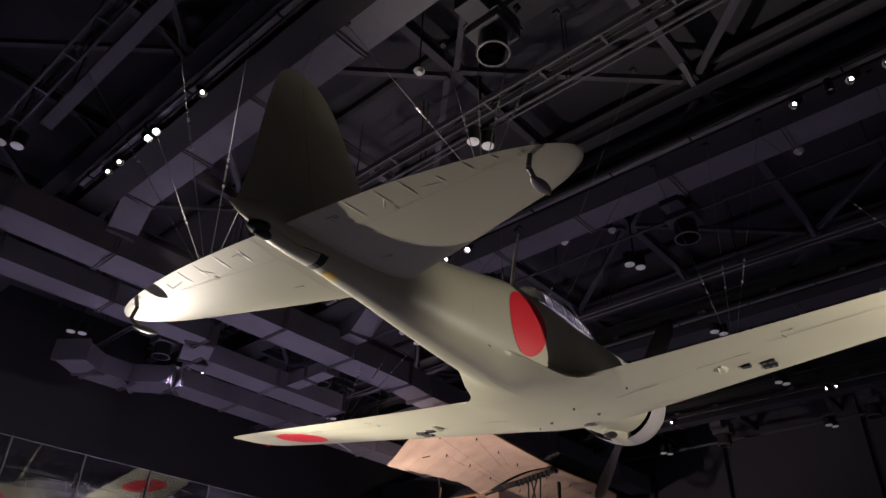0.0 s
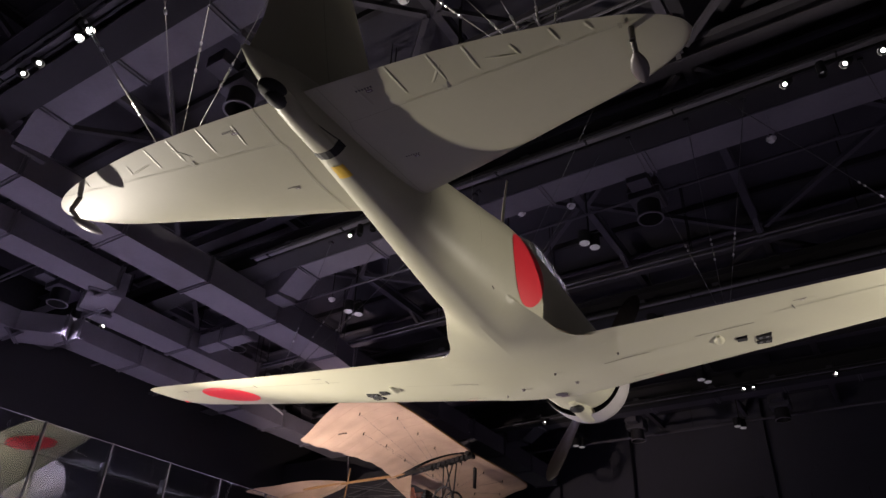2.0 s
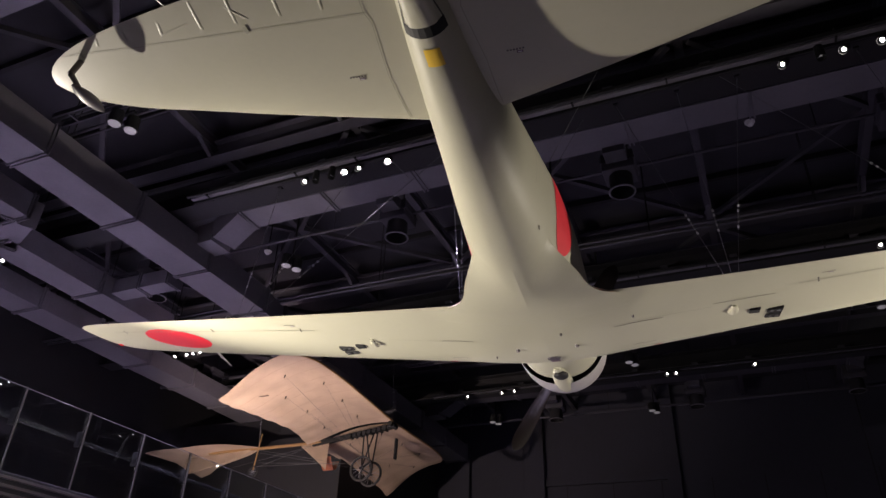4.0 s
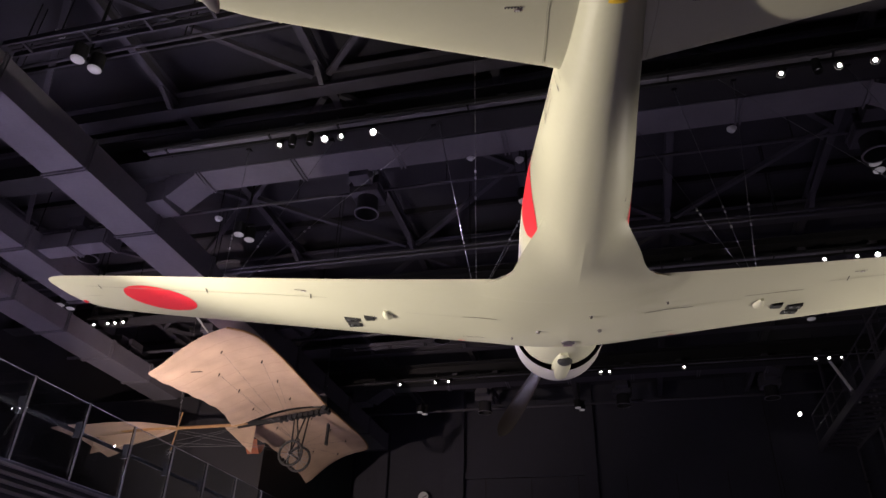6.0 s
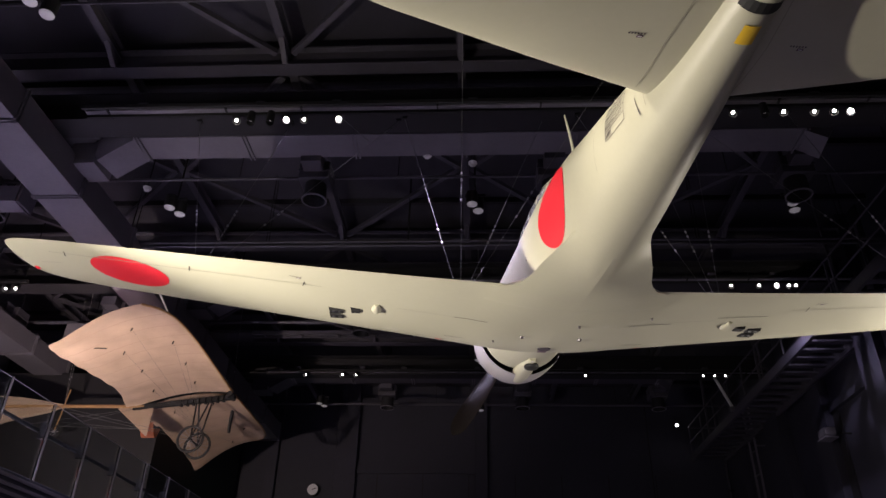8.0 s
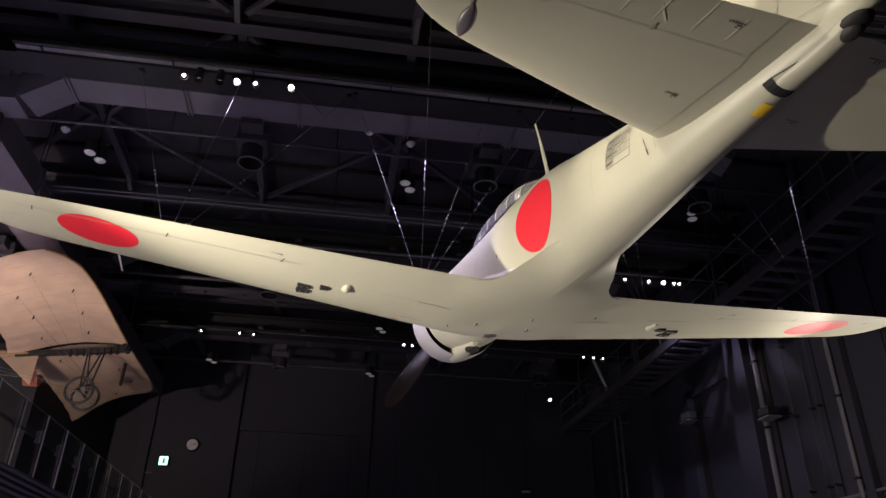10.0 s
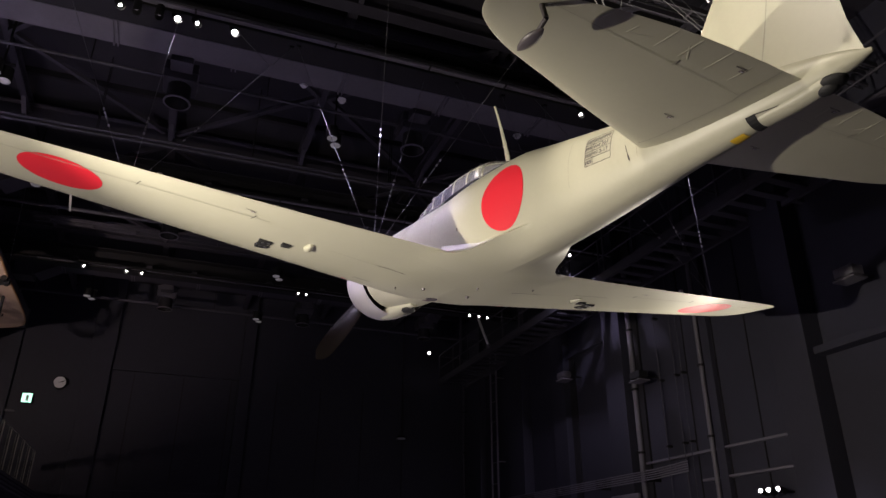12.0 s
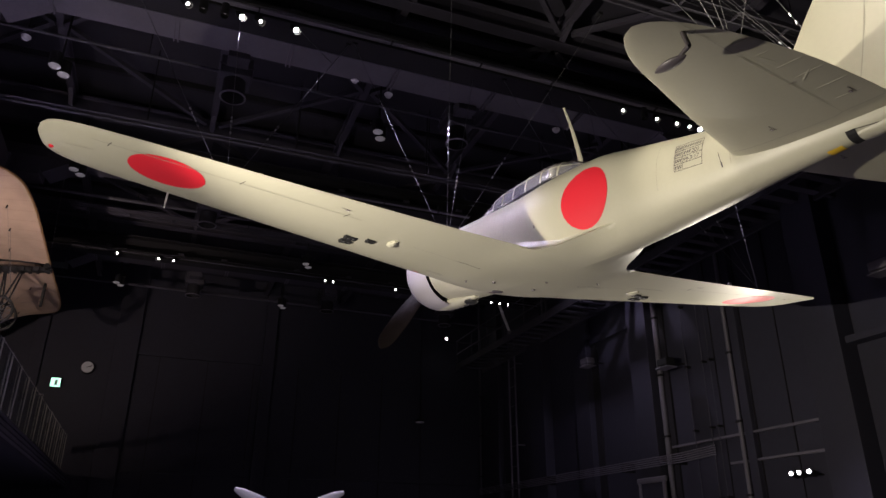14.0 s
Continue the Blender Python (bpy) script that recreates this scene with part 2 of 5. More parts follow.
# lighting tracks: pale conduit strip over a black rail
for y in ROWS_Y:
    t = thing("light_track", "black lighting track beside a pale grey conduit channel", "light track", pose(-4.6, y, 9.62), "light tracks")
    part("conduit_channel", boxed((-7.6, -0.09, 0.0), (7.6, 0.06, 0.09), 0.006), DUCT, t)
    part("rail", boxed((-7.6, -0.21, -0.03), (7.6, -0.16, 0.03)), BLACK, t)
    part("rail", boxed((-7.6, 0.0, -0.05), (7.6, 0.035, 0.0)), BLACK, t)
    for i in range(9):
        x = -7.2 + 1.8 * i + 0.3 * math.sin(i * 2.3)
        part("hanger", boxed((x - 0.015, -0.13, -0.02), (x + 0.015, 0.10, 0.15)), BLACK, t)
        part("junction_box", boxed((x + 0.5, -0.12, 0.02), (x + 0.66, 0.08, 0.16), 0.006), BEAMPAINT, t)

# ducts that run across the hall; far two darkened to imitate weaker light
for y, x0, x1, mat, label in ((4.3, -12.03, 0.1, None, "grey painted air duct across the hall"), (10.42, -11.73, 0.1, None, "grey painted air duct across the hall"), (16.45, -11.7, 0.1, BEAMPAINT, "air duct across the hall, darkened for weaker far light"), (22.35, -11.65, 0.1, BEAMPAINT, "air duct across the hall, darkened for weaker far light")):
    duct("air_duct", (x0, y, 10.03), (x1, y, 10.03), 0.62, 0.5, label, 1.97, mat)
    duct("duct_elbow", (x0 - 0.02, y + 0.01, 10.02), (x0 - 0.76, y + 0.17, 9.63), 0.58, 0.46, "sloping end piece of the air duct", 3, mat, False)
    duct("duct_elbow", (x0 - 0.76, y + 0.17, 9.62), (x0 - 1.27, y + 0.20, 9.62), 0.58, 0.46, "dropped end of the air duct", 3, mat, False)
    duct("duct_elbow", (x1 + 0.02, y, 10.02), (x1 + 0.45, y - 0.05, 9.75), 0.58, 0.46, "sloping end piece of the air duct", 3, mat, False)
# ducts along the hall
duct("air_duct", (-13.33, -6.0, 9.3), (-13.33, 12.9, 9.3), 0.86, 0.6, "wide grey air duct along the hall", 2.02)
duct("air_duct", (-13.5, 13.9, 9.3), (-13.5, 26.5, 9.3), 0.86, 0.6, "wide grey air duct along the hall", 2.02)
duct("duct_elbow", (-13.33, 12.9, 9.3), (-13.5, 13.9, 9.3), 0.8, 0.56, "offset piece of the air duct", 3)
duct("air_duct", (-16.35, 8.4, 9.25), (-16.35, 13.2, 9.25), 0.8, 0.5, "grey air duct along the hall", 2.0)
duct("duct_elbow", (-16.35, 8.4, 9.25), (-15.2, 7.9, 9.25), 0.7, 0.5, "angled piece of the air duct", 3)
duct("air_duct", (-15.2, 7.9, 9.25), (-15.2, 3.0, 9.25), 0.7, 0.5, "grey air duct along the hall", 2.0)
duct("air_duct", (-18.3, 9.0, 9.2), (-18.3, 20.0, 9.2), 0.85, 0.5, "grey air duct along the hall", 2.0)
duct("duct_elbow", (-18.3, 9.0, 9.2), (-19.2, 8.1, 9.2), 0.85, 0.5, "angled piece of the air duct", 3)
duct("duct_elbow", (-19.2, 8.1, 9.2), (-19.2, 7.0, 9.2), 0.85, 0.5, "angled piece of the air duct", 3)
duct("duct_elbow", (-19.2, 7.0, 9.2), (-18.6, 6.2, 9.2), 0.85, 0.5, "angled piece of the air duct", 3)
duct("air_duct", (-16.0, 11.3, 9.3), (-14.3, 11.3, 9.3), 0.4, 0.35, "short grey branch duct", 1.0)
duct("air_duct", (-16.0, 17.2, 9.1), (-16.0, 25.0, 9.1), 0.9, 0.5, "grey air duct along the hall", 2.0)


def diffuser(x, y, z=9.2):
    t = thing("air_diffuser", "black round air diffuser with a pale rim under a duct", "diffuser", pose(x, y, z), "air diffusers")
    def hoop(pairs):
        return [[Vector((r * math.cos(2 * math.pi * k / 28), r * math.sin(2 * math.pi * k / 28), h)) for k in range(28)] for h, r in pairs]
    bm = bmesh.new()
    rings(bm, hoop(((0.34, 0.205), (0.0, 0.215), (-0.008, 0.205), (0.3, 0.19))), cap=(True, True))
    part("drum", bm, BLACKPAINT, t, smooth=True)
    bm = bmesh.new()
    rings(bm, hoop(((0.012, 0.214), (0.012, 0.24), (-0.012, 0.24), (-0.014, 0.212))), cap=(False, False))
    part("rim", bm, DUCT, t)
    part("plenum", boxed((-0.29, -0.27, 0.34), (0.29, 0.27, 0.72), 0.02), BEAMPAINT, t)
    part("collar", boxed((-0.31, -0.29, 0.50), (0.31, 0.29, 0.53)), BEAMPAINT, t)
    part("stem", rodded((0, 0.2, 0.72), (0, 0.2, ZC - z), 0.012, 6), BLACK, t)
    part("branch", boxed((-0.19, -0.62, 0.46), (0.19, -0.29, 0.70), 0.01), BEAMPAINT, t)


for x in (-8.66, -4.17, 0.27):
    for y in (5.42, 11.3, 17.4, 23.4):
        diffuser(x, y)
for x, y in ((-15.22, 11.75), (-17.14, 7.9), (-18.6, 11.8), (-18.3, 17.5), (-15.2, 17.2)):
    diffuser(x, y)


def ladder_tray(y, z, x0, x1):
    t = thing("cable_ladder", "black cable ladder hung under the ceiling", "cable ladder", pose((x0 + x1) / 2, y, z), "cable ladders")
    l = (x1 - x0) / 2
    for o in (-0.12, 0.12):
        part("rail", boxed((-l, o - 0.018, -0.05), (l, o + 0.018, 0.05)), BEAMPAINT, t)
    for i in range(int(l * 2 / 1.06)):
        part("rung", boxed((-l + 0.35 + 1.06 * i - 0.02, -0.11, -0.04), (-l + 0.35 + 1.06 * i + 0.02, 0.11, -0.01)), BEAMPAINT, t)
    for o in (-0.03, 0.05):
        part("cable", rodded((-l, o, 0.03), (l, o, 0.03), 0.014, 6), BLACK, t)
    for i in range(int(l * 2 / 3.0)):
        part("hanger", rodded((-l + 1.5 + 3.0 * i, 0.12, 0.05), (-l + 1.5 + 3.0 * i, 0.12, ZC - z), 0.01, 6), BLACK, t)


ladder_tray(1.77, 9.8, -14.0, 3.0)
ladder_tray(6.64, 9.8, -13.0, 3.0)
ladder_tray(18.8, 9.8, -12.0, 3.0)
for y in (2.26,):
    t = thing("cable_trunking", "wide dark grey cable trunking under the roof", "trunking", pose(-4.5, y, 10.0), "cable trunking")
    part("body", boxed((-7.1, -0.115, 0.0), (7.0, 0.115, 0.1), 0.005), BEAMPAINT, t)
    for i in range(5):
        part("hanger", rodded((-6.4 + 3.1 * i, 0, 0.1), (-6.4 + 3.1 * i, 0, ZC - 10.0), 0.012, 6), BLACK, t)
for y, z, r in ((13.45, 9.6, 0.03), (13.62, 9.6, 0.035), (11.35, 9.75, 0.03), (7.05, 9.85, 0.03), (7.17, 9.85, 0.02), (18.2, 9.9, 0.05), (24.5, 9.7, 0.05)):
    t = thing("ceiling_pipe", "thin dark pipe hung across the hall", "pipe", pose(-7.5, y, z), "ceiling pipes")
    part("pipe", rodded((-13.5, 0, 0), (10.9, 0, 0), r, 10), BEAMPAINT, t)
    for i in range(8):
        part("hanger", rodded((-12 + 3.1 * i, 0, 0), (-12 + 3.1 * i, 0, ZC - z), 0.01, 6), BLACK, t)


def twin_lamp(x, y, z=9.5):
    t = thing("twin_downlight", "black twin ceiling lamp with two pale unlit lenses", "ceiling lamp", pose(x, y, z), "twin downlights")
    for o in (-0.12, 0.12):
        d = part("housing", rodded((0.06 * (1 if o > 0 else -1), o, 0.0), (0.06 * (1 if o > 0 else -1), o, 0.26), 0.115, 18), BLACK, t)
        bm = bmesh.new()
        bmesh.ops.create_uvsphere(bm, u_segments=18, v_segments=8, radius=1, matrix=Matrix.Translation((0.06 * (1 if o > 0 else -1), o, -0.002)) @ Matrix.Diagonal((0.105, 0.105, 0.03, 1)))
        part("lens", bm, LAMPDIM, d, "pale lamp lens", smooth=True)
    part("bracket", boxed((-0.2, -0.03, 0.26), (0.2, 0.03, 0.30)), BLACK, t)
    part("stem", rodded((0, 0, 0.3), (0, 0, ZC - z), 0.02, 8), BLACK, t)


for x, y in ((-11.73, 6.93), (-11.69, 12.05), (-5.63, 12.03), (0.54, 12.1), (-11.68, 16.15), (-5.69, 7.02), (-18.17, 6.04), (-18.1, 9.04), (-17.85, 14.25), (-5.59, 16.04), (-5.55, 20.06), (0.5, 18.3), (-11.84, 1.9), (-5.6, 24.4), (-11.0, 24.0)):
    twin_lamp(x, y)
for x, y, z in ((-5.67, 11.28, 9.96), (-5.68, 5.5, 9.9), (-12.13, 6.65, 9.9), (-12.3, 11.9, 9.9), (-6.5, 10.75, 9.75), (-1.9, 11.1, 9.9)):
    t = thing("smoke_detector", "small white round smoke detector on a stem", "smoke detector", pose(x, y, z), "smoke detectors")
    part("head", rodded((0, 0, 0), (0, 0, 0.05), 0.05, 16, 0.075), WHITE, t)
    part("base", rodded((0, 0, 0.05), (0, 0, 0.07), 0.085, 16), WHITE, t)
    part("stem", rodded((0, 0, 0.07), (0, 0, ZC - z), 0.012, 6), BLACK, t)


def track_spot(x, y, z, aim, mat):
    t = thing("track_spotlight", "black cylindrical track spotlight, lit" if mat != LAMPDIM else "black cylindrical track spotlight, dim", "spotlight", None, "track spotlights")
    d = (Vector(aim) - Vector((x, y, z))).normalized()
    t.location = (x, y, z)
    q = d.to_track_quat("Z", "Y").to_matrix()
    bm = bmesh.new()
    rings(bm, [[q @ Vector((r * math.cos(2 * math.pi * k / 16), r * math.sin(2 * math.pi * k / 16), h)) for k in range(16)] for h, r in ((-0.24, 0.045), (-0.20, 0.062), (0.07, 0.070), (0.07, 0.063), (-0.004, 0.058))])
    part("body", bm, BLACK, t, smooth=True)
    part("yoke", rodded(-d * 0.15, (0, 0, 9.6 - z), 0.015, 8), BLACK, t)
    bm = bmesh.new()
    rod(bm, d * 0.004, d * 0.0, 0.028 if mat != LAMPHOT else 0.040, 16)
    part("lens", bm, mat, t, "bright lamp lens")


for x, m in ((-9.59, LAMPGLOW), (-9.35, LAMPDIM), (-9.02, LAMPDIM), (-8.75, LAMPHOT), (-8.45, LAMPGLOW), (-7.87, LAMPHOT), (-1.45, LAMPGLOW), (-0.95, LAMPDIM), (-0.65, LAMPGLOW), (-0.17, LAMPGLOW), (0.14, LAMPGLOW), (0.40, LAMPHOT)):
    track_spot(x, 9.3, 9.45, (x * 0.6 - 2.2, 6.0, 5.5) if m != LAMPDIM else (x, 9.0, 5), m)
for x, m in ((-8.17, LAMPGLOW), (-9.53, LAMPHOT), (-9.79, LAMPHOT), (-10.75, LAMPGLOW), (-11.16, LAMPGLOW)):
    track_spot(x, 3.34, 9.45, (-5, 3.5, 5), m)
for x in (0.29, 0.93, 1.61, 1.76):
    track_spot(x, 15.35, 9.5, (-2, 10, 4), LAMPGLOW)
track_spot(1.33, 15.35, 9.5, (-2, 10, 4), LAMPHOT)
for x in (-10.95, -9.8, -9.38, -4.74, -4.48, 1.15, 1.49, 1.81, -2.36):
    track_spot(x, 21.15, 9.5, (x - 2, 14, 3), LAMPGLOW)
t = thing("light_track", "short black lighting track over the gallery", "light track", pose(-17.2, 9.3, 9.55), "light tracks")
part("rail", boxed((-0.6, -0.04, -0.04), (0.6, 0.04, 0.03)), BLACK, t)
for x in (-0.5, 0.5):
    part("hanger", rodded((x, 0, 0.03), (x, 0, ZC - 9.55), 0.012, 6), BLACK, t)
for x in (-17.4, -17.0):
    track_spot(x, 9.3, 9.3, (-14, 4, 4), LAMPGLOW)

t = thing("light_track", "short black lighting track over the far gallery", "light track", pose(-17.25, 15.22, 9.62), "light tracks")
part("rail", boxed((-0.7, -0.04, -0.04), (0.7, 0.04, 0.03)), BLACK, t)
for x in (-0.6, 0.6):
    part("hanger", rodded((x, 0, 0.03), (x, 0, ZC - 9.62), 0.012, 6), BLACK, t)
for x in (-17.7, -17.27, -17.05, -16.8):
    track_spot(x, 15.22, 9.42, (-15, 10, 4), LAMPGLOW)

# ---- walls: pilasters, ledge, columns, conduits ----
for x0, x1 in ((-11.0, -10.2), (-5.75, -5.3), (-13.6, -13.2)):
    tagged(link("pilaster", boxed((x0, Y1 - 0.25, 0), (x1, Y1 - 0.001, ZC), 0.01), WALLPAINT), "charcoal pilaster on the end wall", "pilaster", "pilasters", "structure")
tagged(link("trim", boxed((-10.2, Y1 - 0.12, 8.0), (-5.75, Y1 - 0.001, 8.25)), WALLPAINT), "dark ledge between the pilasters", "trim", kind="structure")
tagged(link("trim", boxed((-10.2, Y1 - 0.08, 3.9), (X1, Y1 - 0.001, 4.1)), WALLPAINT), "dark ledge on the end wall", "trim", kind="structure")
for i in range(7):
    x = -9.4 + 1.7 * i
    if abs(x + 5.5) > 0.4:
        tagged(link("trim", boxed((x - 0.015, Y1 - 0.02, 0), (x + 0.015, Y1 - 0.001, 8.0)), BLACKPAINT), "thin dark joint strip on the end wall", "trim", kind="structure")
for y0, y1, d in ((9.22, 10.05, 0.45), (12.15, 12.4, 0.12), (15.25, 16.1, 0.35), (18.5, 19.3, 0.25), (21.2, 22.3, 0.35), (2.6, 3.4, 0.45), (25.0, 25.4, 0.25)):
    tagged(link("pilaster", boxed((X1 - d, y0, 0), (X1 - 0.001, y1, ZC), 0.012), WALLPAINT), "charcoal column on the side wall", "pilaster", "pilasters", "structure")
for y, r in ((15.12, 0.07), (12.5, 0.05), (27.0, 0.04), (13.2, 0.010), (13.45, 0.012), (14.05, 0.012)):
    t = thing("wall_pipe", "dark vertical pipe on the side wall", "pipe", pose(X1 - 0.12, y, 0), "wall pipes")
    part("pipe", rodded((0, 0, 0), (0, 0, 9.4), r, 12), DUCT if r > 0.045 else BEAMPAINT, t, smooth=True)
    for i in range(5):
        part("clip", boxed((-r - 0.01, -r - 0.02, 1.6 * i + 1.0), (0.12, r + 0.02, 1.6 * i + 1.05)), BLACK, t)
for i in range(5):
    t = thing("wall_conduit", "thin grey conduit along the side wall", "conduit", pose(X1 - 0.42, 0, 3.50 + 0.052 * i), "wall conduits")
    part("tube", rodded((0, 14.2, 0), (0, 26.5, 0), 0.015, 8), DUCT, t, smooth=True)
    part("tube", rodded((0, 14.2, 0), (0.3, 13.4, 0.1), 0.015, 8), DUCT, t, smooth=True)
    for k in range(6):
        part("clip", boxed((-0.01, 14.6 + 2.2 * k, -0.03), (0.48, 14.64 + 2.2 * k, 0.03)), BLACK, t)
for z, y0, y1 in ((3.95, 9.75, 15.0), (3.35, 9.75, 13.0)):
    t = thing("wall_trunking", "dark cable trunking along the side wall", "trunking", pose(X1 - 0.2, 0, z), "wall trunking")
    part("body", boxed((0.1, y0, -0.025), (0.199, y1, 0.025)), DUCT, t)
tagged(link("trim", boxed((X1 - 0.12, 16.1, 7.5), (X1 - 0.001, 18.5, 7.68)), WALLPAINT), "dark lintel on the side wall", "trim", kind="structure")
t = thing("door_frame", "pale grey steel goods door frame in the side wall", "door frame", pose(X1, 15.5, 0))
part("jamb", boxed((-0.5, -0.55, 0), (-0.42, -0.45, 3.15), 0.03), DUCT, t)
part("jamb", boxed((-0.5, 0.45, 0), (-0.42, 0.55, 3.15), 0.03), DUCT, t)
part("head", boxed((-0.5, -0.6, 3.1), (-0.40, 0.6, 3.24), 0.04), DUCT, t)
part("leaf", boxed((-0.46, -0.45, 0), (-0.43, 0.45, 3.1)), WALLPAINT, t)
for y in (10.55, 10.8, 11.0):
    t = thing("wall_spotlight", "small lit spotlight on a bar by the side wall", "spotlight", pose(X1 - 0.42, y, 2.94), "wall spotlights")
    part("body", rodded((0.02, 0, 0), (0.2, 0.03, -0.04), 0.06, 14), BLACK, t)
    bm = bmesh.new()
    rod(bm, (0.018, 0, 0), (0.0, 0, 0), 0.036, 14)
    part("lens", bm, LAMPHOT, t, "bright lamp lens")
    part("arm", rodded((0.2, 0.03, -0.04), (0.42, 0.03, -0.04), 0.02, 8), BLACK, t)
for y, z in ((17.9, 6.8), (14.25, 5.95), (7.9, 6.3)):
    t = thing("wall_projector", "small pale projector bracketed to the side wall", "projector", pose(X1, y, z), "wall projectors")
    part("arm", rodded((0, 0, 0), (-0.5, 0, 0), 0.025, 8), BLACK, t)
    part("body", boxed((-0.72, -0.2, -0.09), (-0.45, 0.2, 0.09), 0.02), DUCT if z != 5.95 else BLACK, t)
    part("shelf", boxed((-0.75, -0.22, -0.16), (-0.42, 0.22, -0.13)), DUCT, t)
tagged(link("trim", boxed((X1 - 0.30, 5.0, 5.2), (X1 - 0.001, 9.22, 5.34), 0.01), WALLPAINT), "dark ledge on the side wall", "trim", kind="structure")
for k in range(4):
    tagged(link("trim", boxed((X1 - 0.03, 10.06 + 1.02 * k, 0.0), (X1 - 0.001, 10.075 + 1.02 * k, 9.0)), BLACKPAINT), "thin dark joint strip on the side wall", "trim", kind="structure")
# black strips proud of the wall paint in the shade beside the columns
tagged(link("trim", boxed((X1 - 0.06, 14.86, 0), (X1 - 0.001, 15.25, ZC)), BLACKPAINT), "black strip beside the column, gap shade painted in", "trim", kind="structure")
tagged(link("trim", boxed((X1 - 0.05, 12.40, 0), (X1 - 0.001, 12.62, ZC)), BLACKPAINT), "black strip beside the column, gap shade painted in", "trim", kind="structure")
tagged(link("trim", boxed((X1 - 0.05, 18.2, 0), (X1 - 0.001, 18.5, 7.5)), BLACKPAINT), "black strip beside the column, gap shade painted in", "trim", kind="structure")
# caged ladder on the wall
t = thing("wall_ladder", "dark steel rung ladder fixed to the side wall", "ladder", pose(X1 - 0.3, 23.6, 0))
for o in (-0.25, 0.25):
    part("stile", boxed((-0.03, o - 0.02, 1.0), (0.03, o + 0.02, 9.3)), DUCT, t)
for i in range(11):
    part("rung", rodded((0, -0.25, 1.4 + 0.72 * i), (0, 0.25, 1.4 + 0.72 * i), 0.02, 8), DUCT, t)
for z in (2.0, 5.0, 8.0):
    part("bracket", boxed((0.03, -0.27, z), (0.3, -0.23, z + 0.04)), DUCT, t)

# clock, exit sign, pendant
t = thing("wall_clock", "round white wall clock on the end wall", "clock", pose(-11.72, Y1 - 0.26, 7.35))
part("case", rodded((0, 0.25, 0), (0, 0, 0), 0.21, 28), BLACK, t)
part("dial", rodded((0, 0, 0), (0, -0.012, 0), 0.195, 28), WHITE, t)
for a, l in ((70, 0.12), (-110, 0.03), (80, 0.16)):
    part("hand", rodded((0, -0.016, 0), (l * math.cos(radians(a - 55)), -0.016, l * math.sin(radians(a - 55))), 0.008, 6), BLACK, t)
t = thing("exit_sign", "lit green and white exit sign box on the end wall", "exit sign", pose(-12.62, Y1 - 0.2, 6.75))
part("case", boxed((-0.17, 0, -0.17), (0.17, 0.2, 0.17), 0.02), BLACK, t)
part("panel", boxed((-0.15, -0.012, -0.15), (0.15, 0.0, 0.15)), EXITGLOW, t)
part("pictogram", boxed((-0.03, -0.016, -0.10), (0.06, -0.0125, 0.09)), WHITE, t)
part("shelf", boxed((-0.75, 0.0, -0.46), (-0.3, 0.2, -0.42)), DUCT, t)
t = thing("pendant_lamp", "small pale lamp hung on a rod by the end wall", "pendant lamp", pose(0.6, Y1 - 0.5, 6.2))
part("rod", rodded((0, 0, 0.1), (0, 0, ZC - 6.2), 0.015, 6), BLACK, t)
part("shade", rodded((0, 0, 0), (0, 0, 0.1), 0.2, 16, 0.14), BLACK, t)
part("lens", rodded((0, 0, -0.03), (0, 0, 0), 0.17, 16), WHITE, t)

# ---- catwalk along the side wall ----
t = thing("catwalk", "dark steel catwalk with slatted floor and rails", "catwalk", pose(1.95, 0, 8.4))
CY0, CY1 = -6.0, 26.3
for x in (0.0, 1.15):
    part("stringer", boxed((x - 0.04, CY0, -0.12), (x + 0.04, CY1, 0.12)), BEAMPAINT, t)
for z in (0.55, 1.1):
    part("handrail", rodded((0, CY0, z), (0, CY1, z), 0.022, 8), BEAMPAINT, t)
for i in range(22):
    y = CY1 - 0.05 - 1.5 * i
    part("post", boxed((-0.02, y - 0.02, 0.1), (0.02, y + 0.02, 1.1)), BEAMPAINT, t)
for i in range(64):
    y = CY1 - 0.2 - 0.5 * i
    part("slat", boxed((0.04, y - 0.09, -0.02), (1.11, y + 0.09, 0.03)), BEAMPAINT, t)
for i in range(6):
    y = 24.0 - 5.0 * i
    part("hanger", boxed((-0.03, y - 0.03, 0.12), (0.03, y + 0.03, ZC - 8.4)), BEAMPAINT, t)
    part("bracket", boxed((1.19, y - 0.05, -0.1), (X1 - 1.95, y + 0.05, 0.0)), BEAMPAINT, t)
part("end_rail", boxed((-0.02, CY1 - 0.04, 1.05), (1.15, CY1, 1.1)), BEAMPAINT, t)
t = thing("lamp_strut", "slanting steel strut at the catwalk, lamplight painted white", "strut", pose(1.9, 21.26, 8.5))
bm = bmesh.new()
beam(bm, (0, 0, 0), (-0.42, -0.05, 0.98), 0.08, 0.05)
# white instead of steel: the lamp's brightness is put into the bar's colour
part("bar", bm, WHITE, t)
part("shoe", boxed((-0.08, -0.08, -0.05), (0.08, 0.08, 0.06)), DUCT, t)
t = thing("catwalk_spotlight", "small lit spotlight by the catwalk end", "spotlight", pose(1.72, 26.9, 9.75))
part("body", rodded((0, 0.02, 0), (0, 0.2, 0.06), 0.09, 14), BLACK, t)
part("lens", rodded((0, 0.018, 0), (0, 0, 0), 0.05, 14), LAMPHOT, t, "bright lamp lens")
part("arm", rodded((0, 0.2, 0.06), (0, 0.49, 0.06), 0.02, 8), BLACK, t)

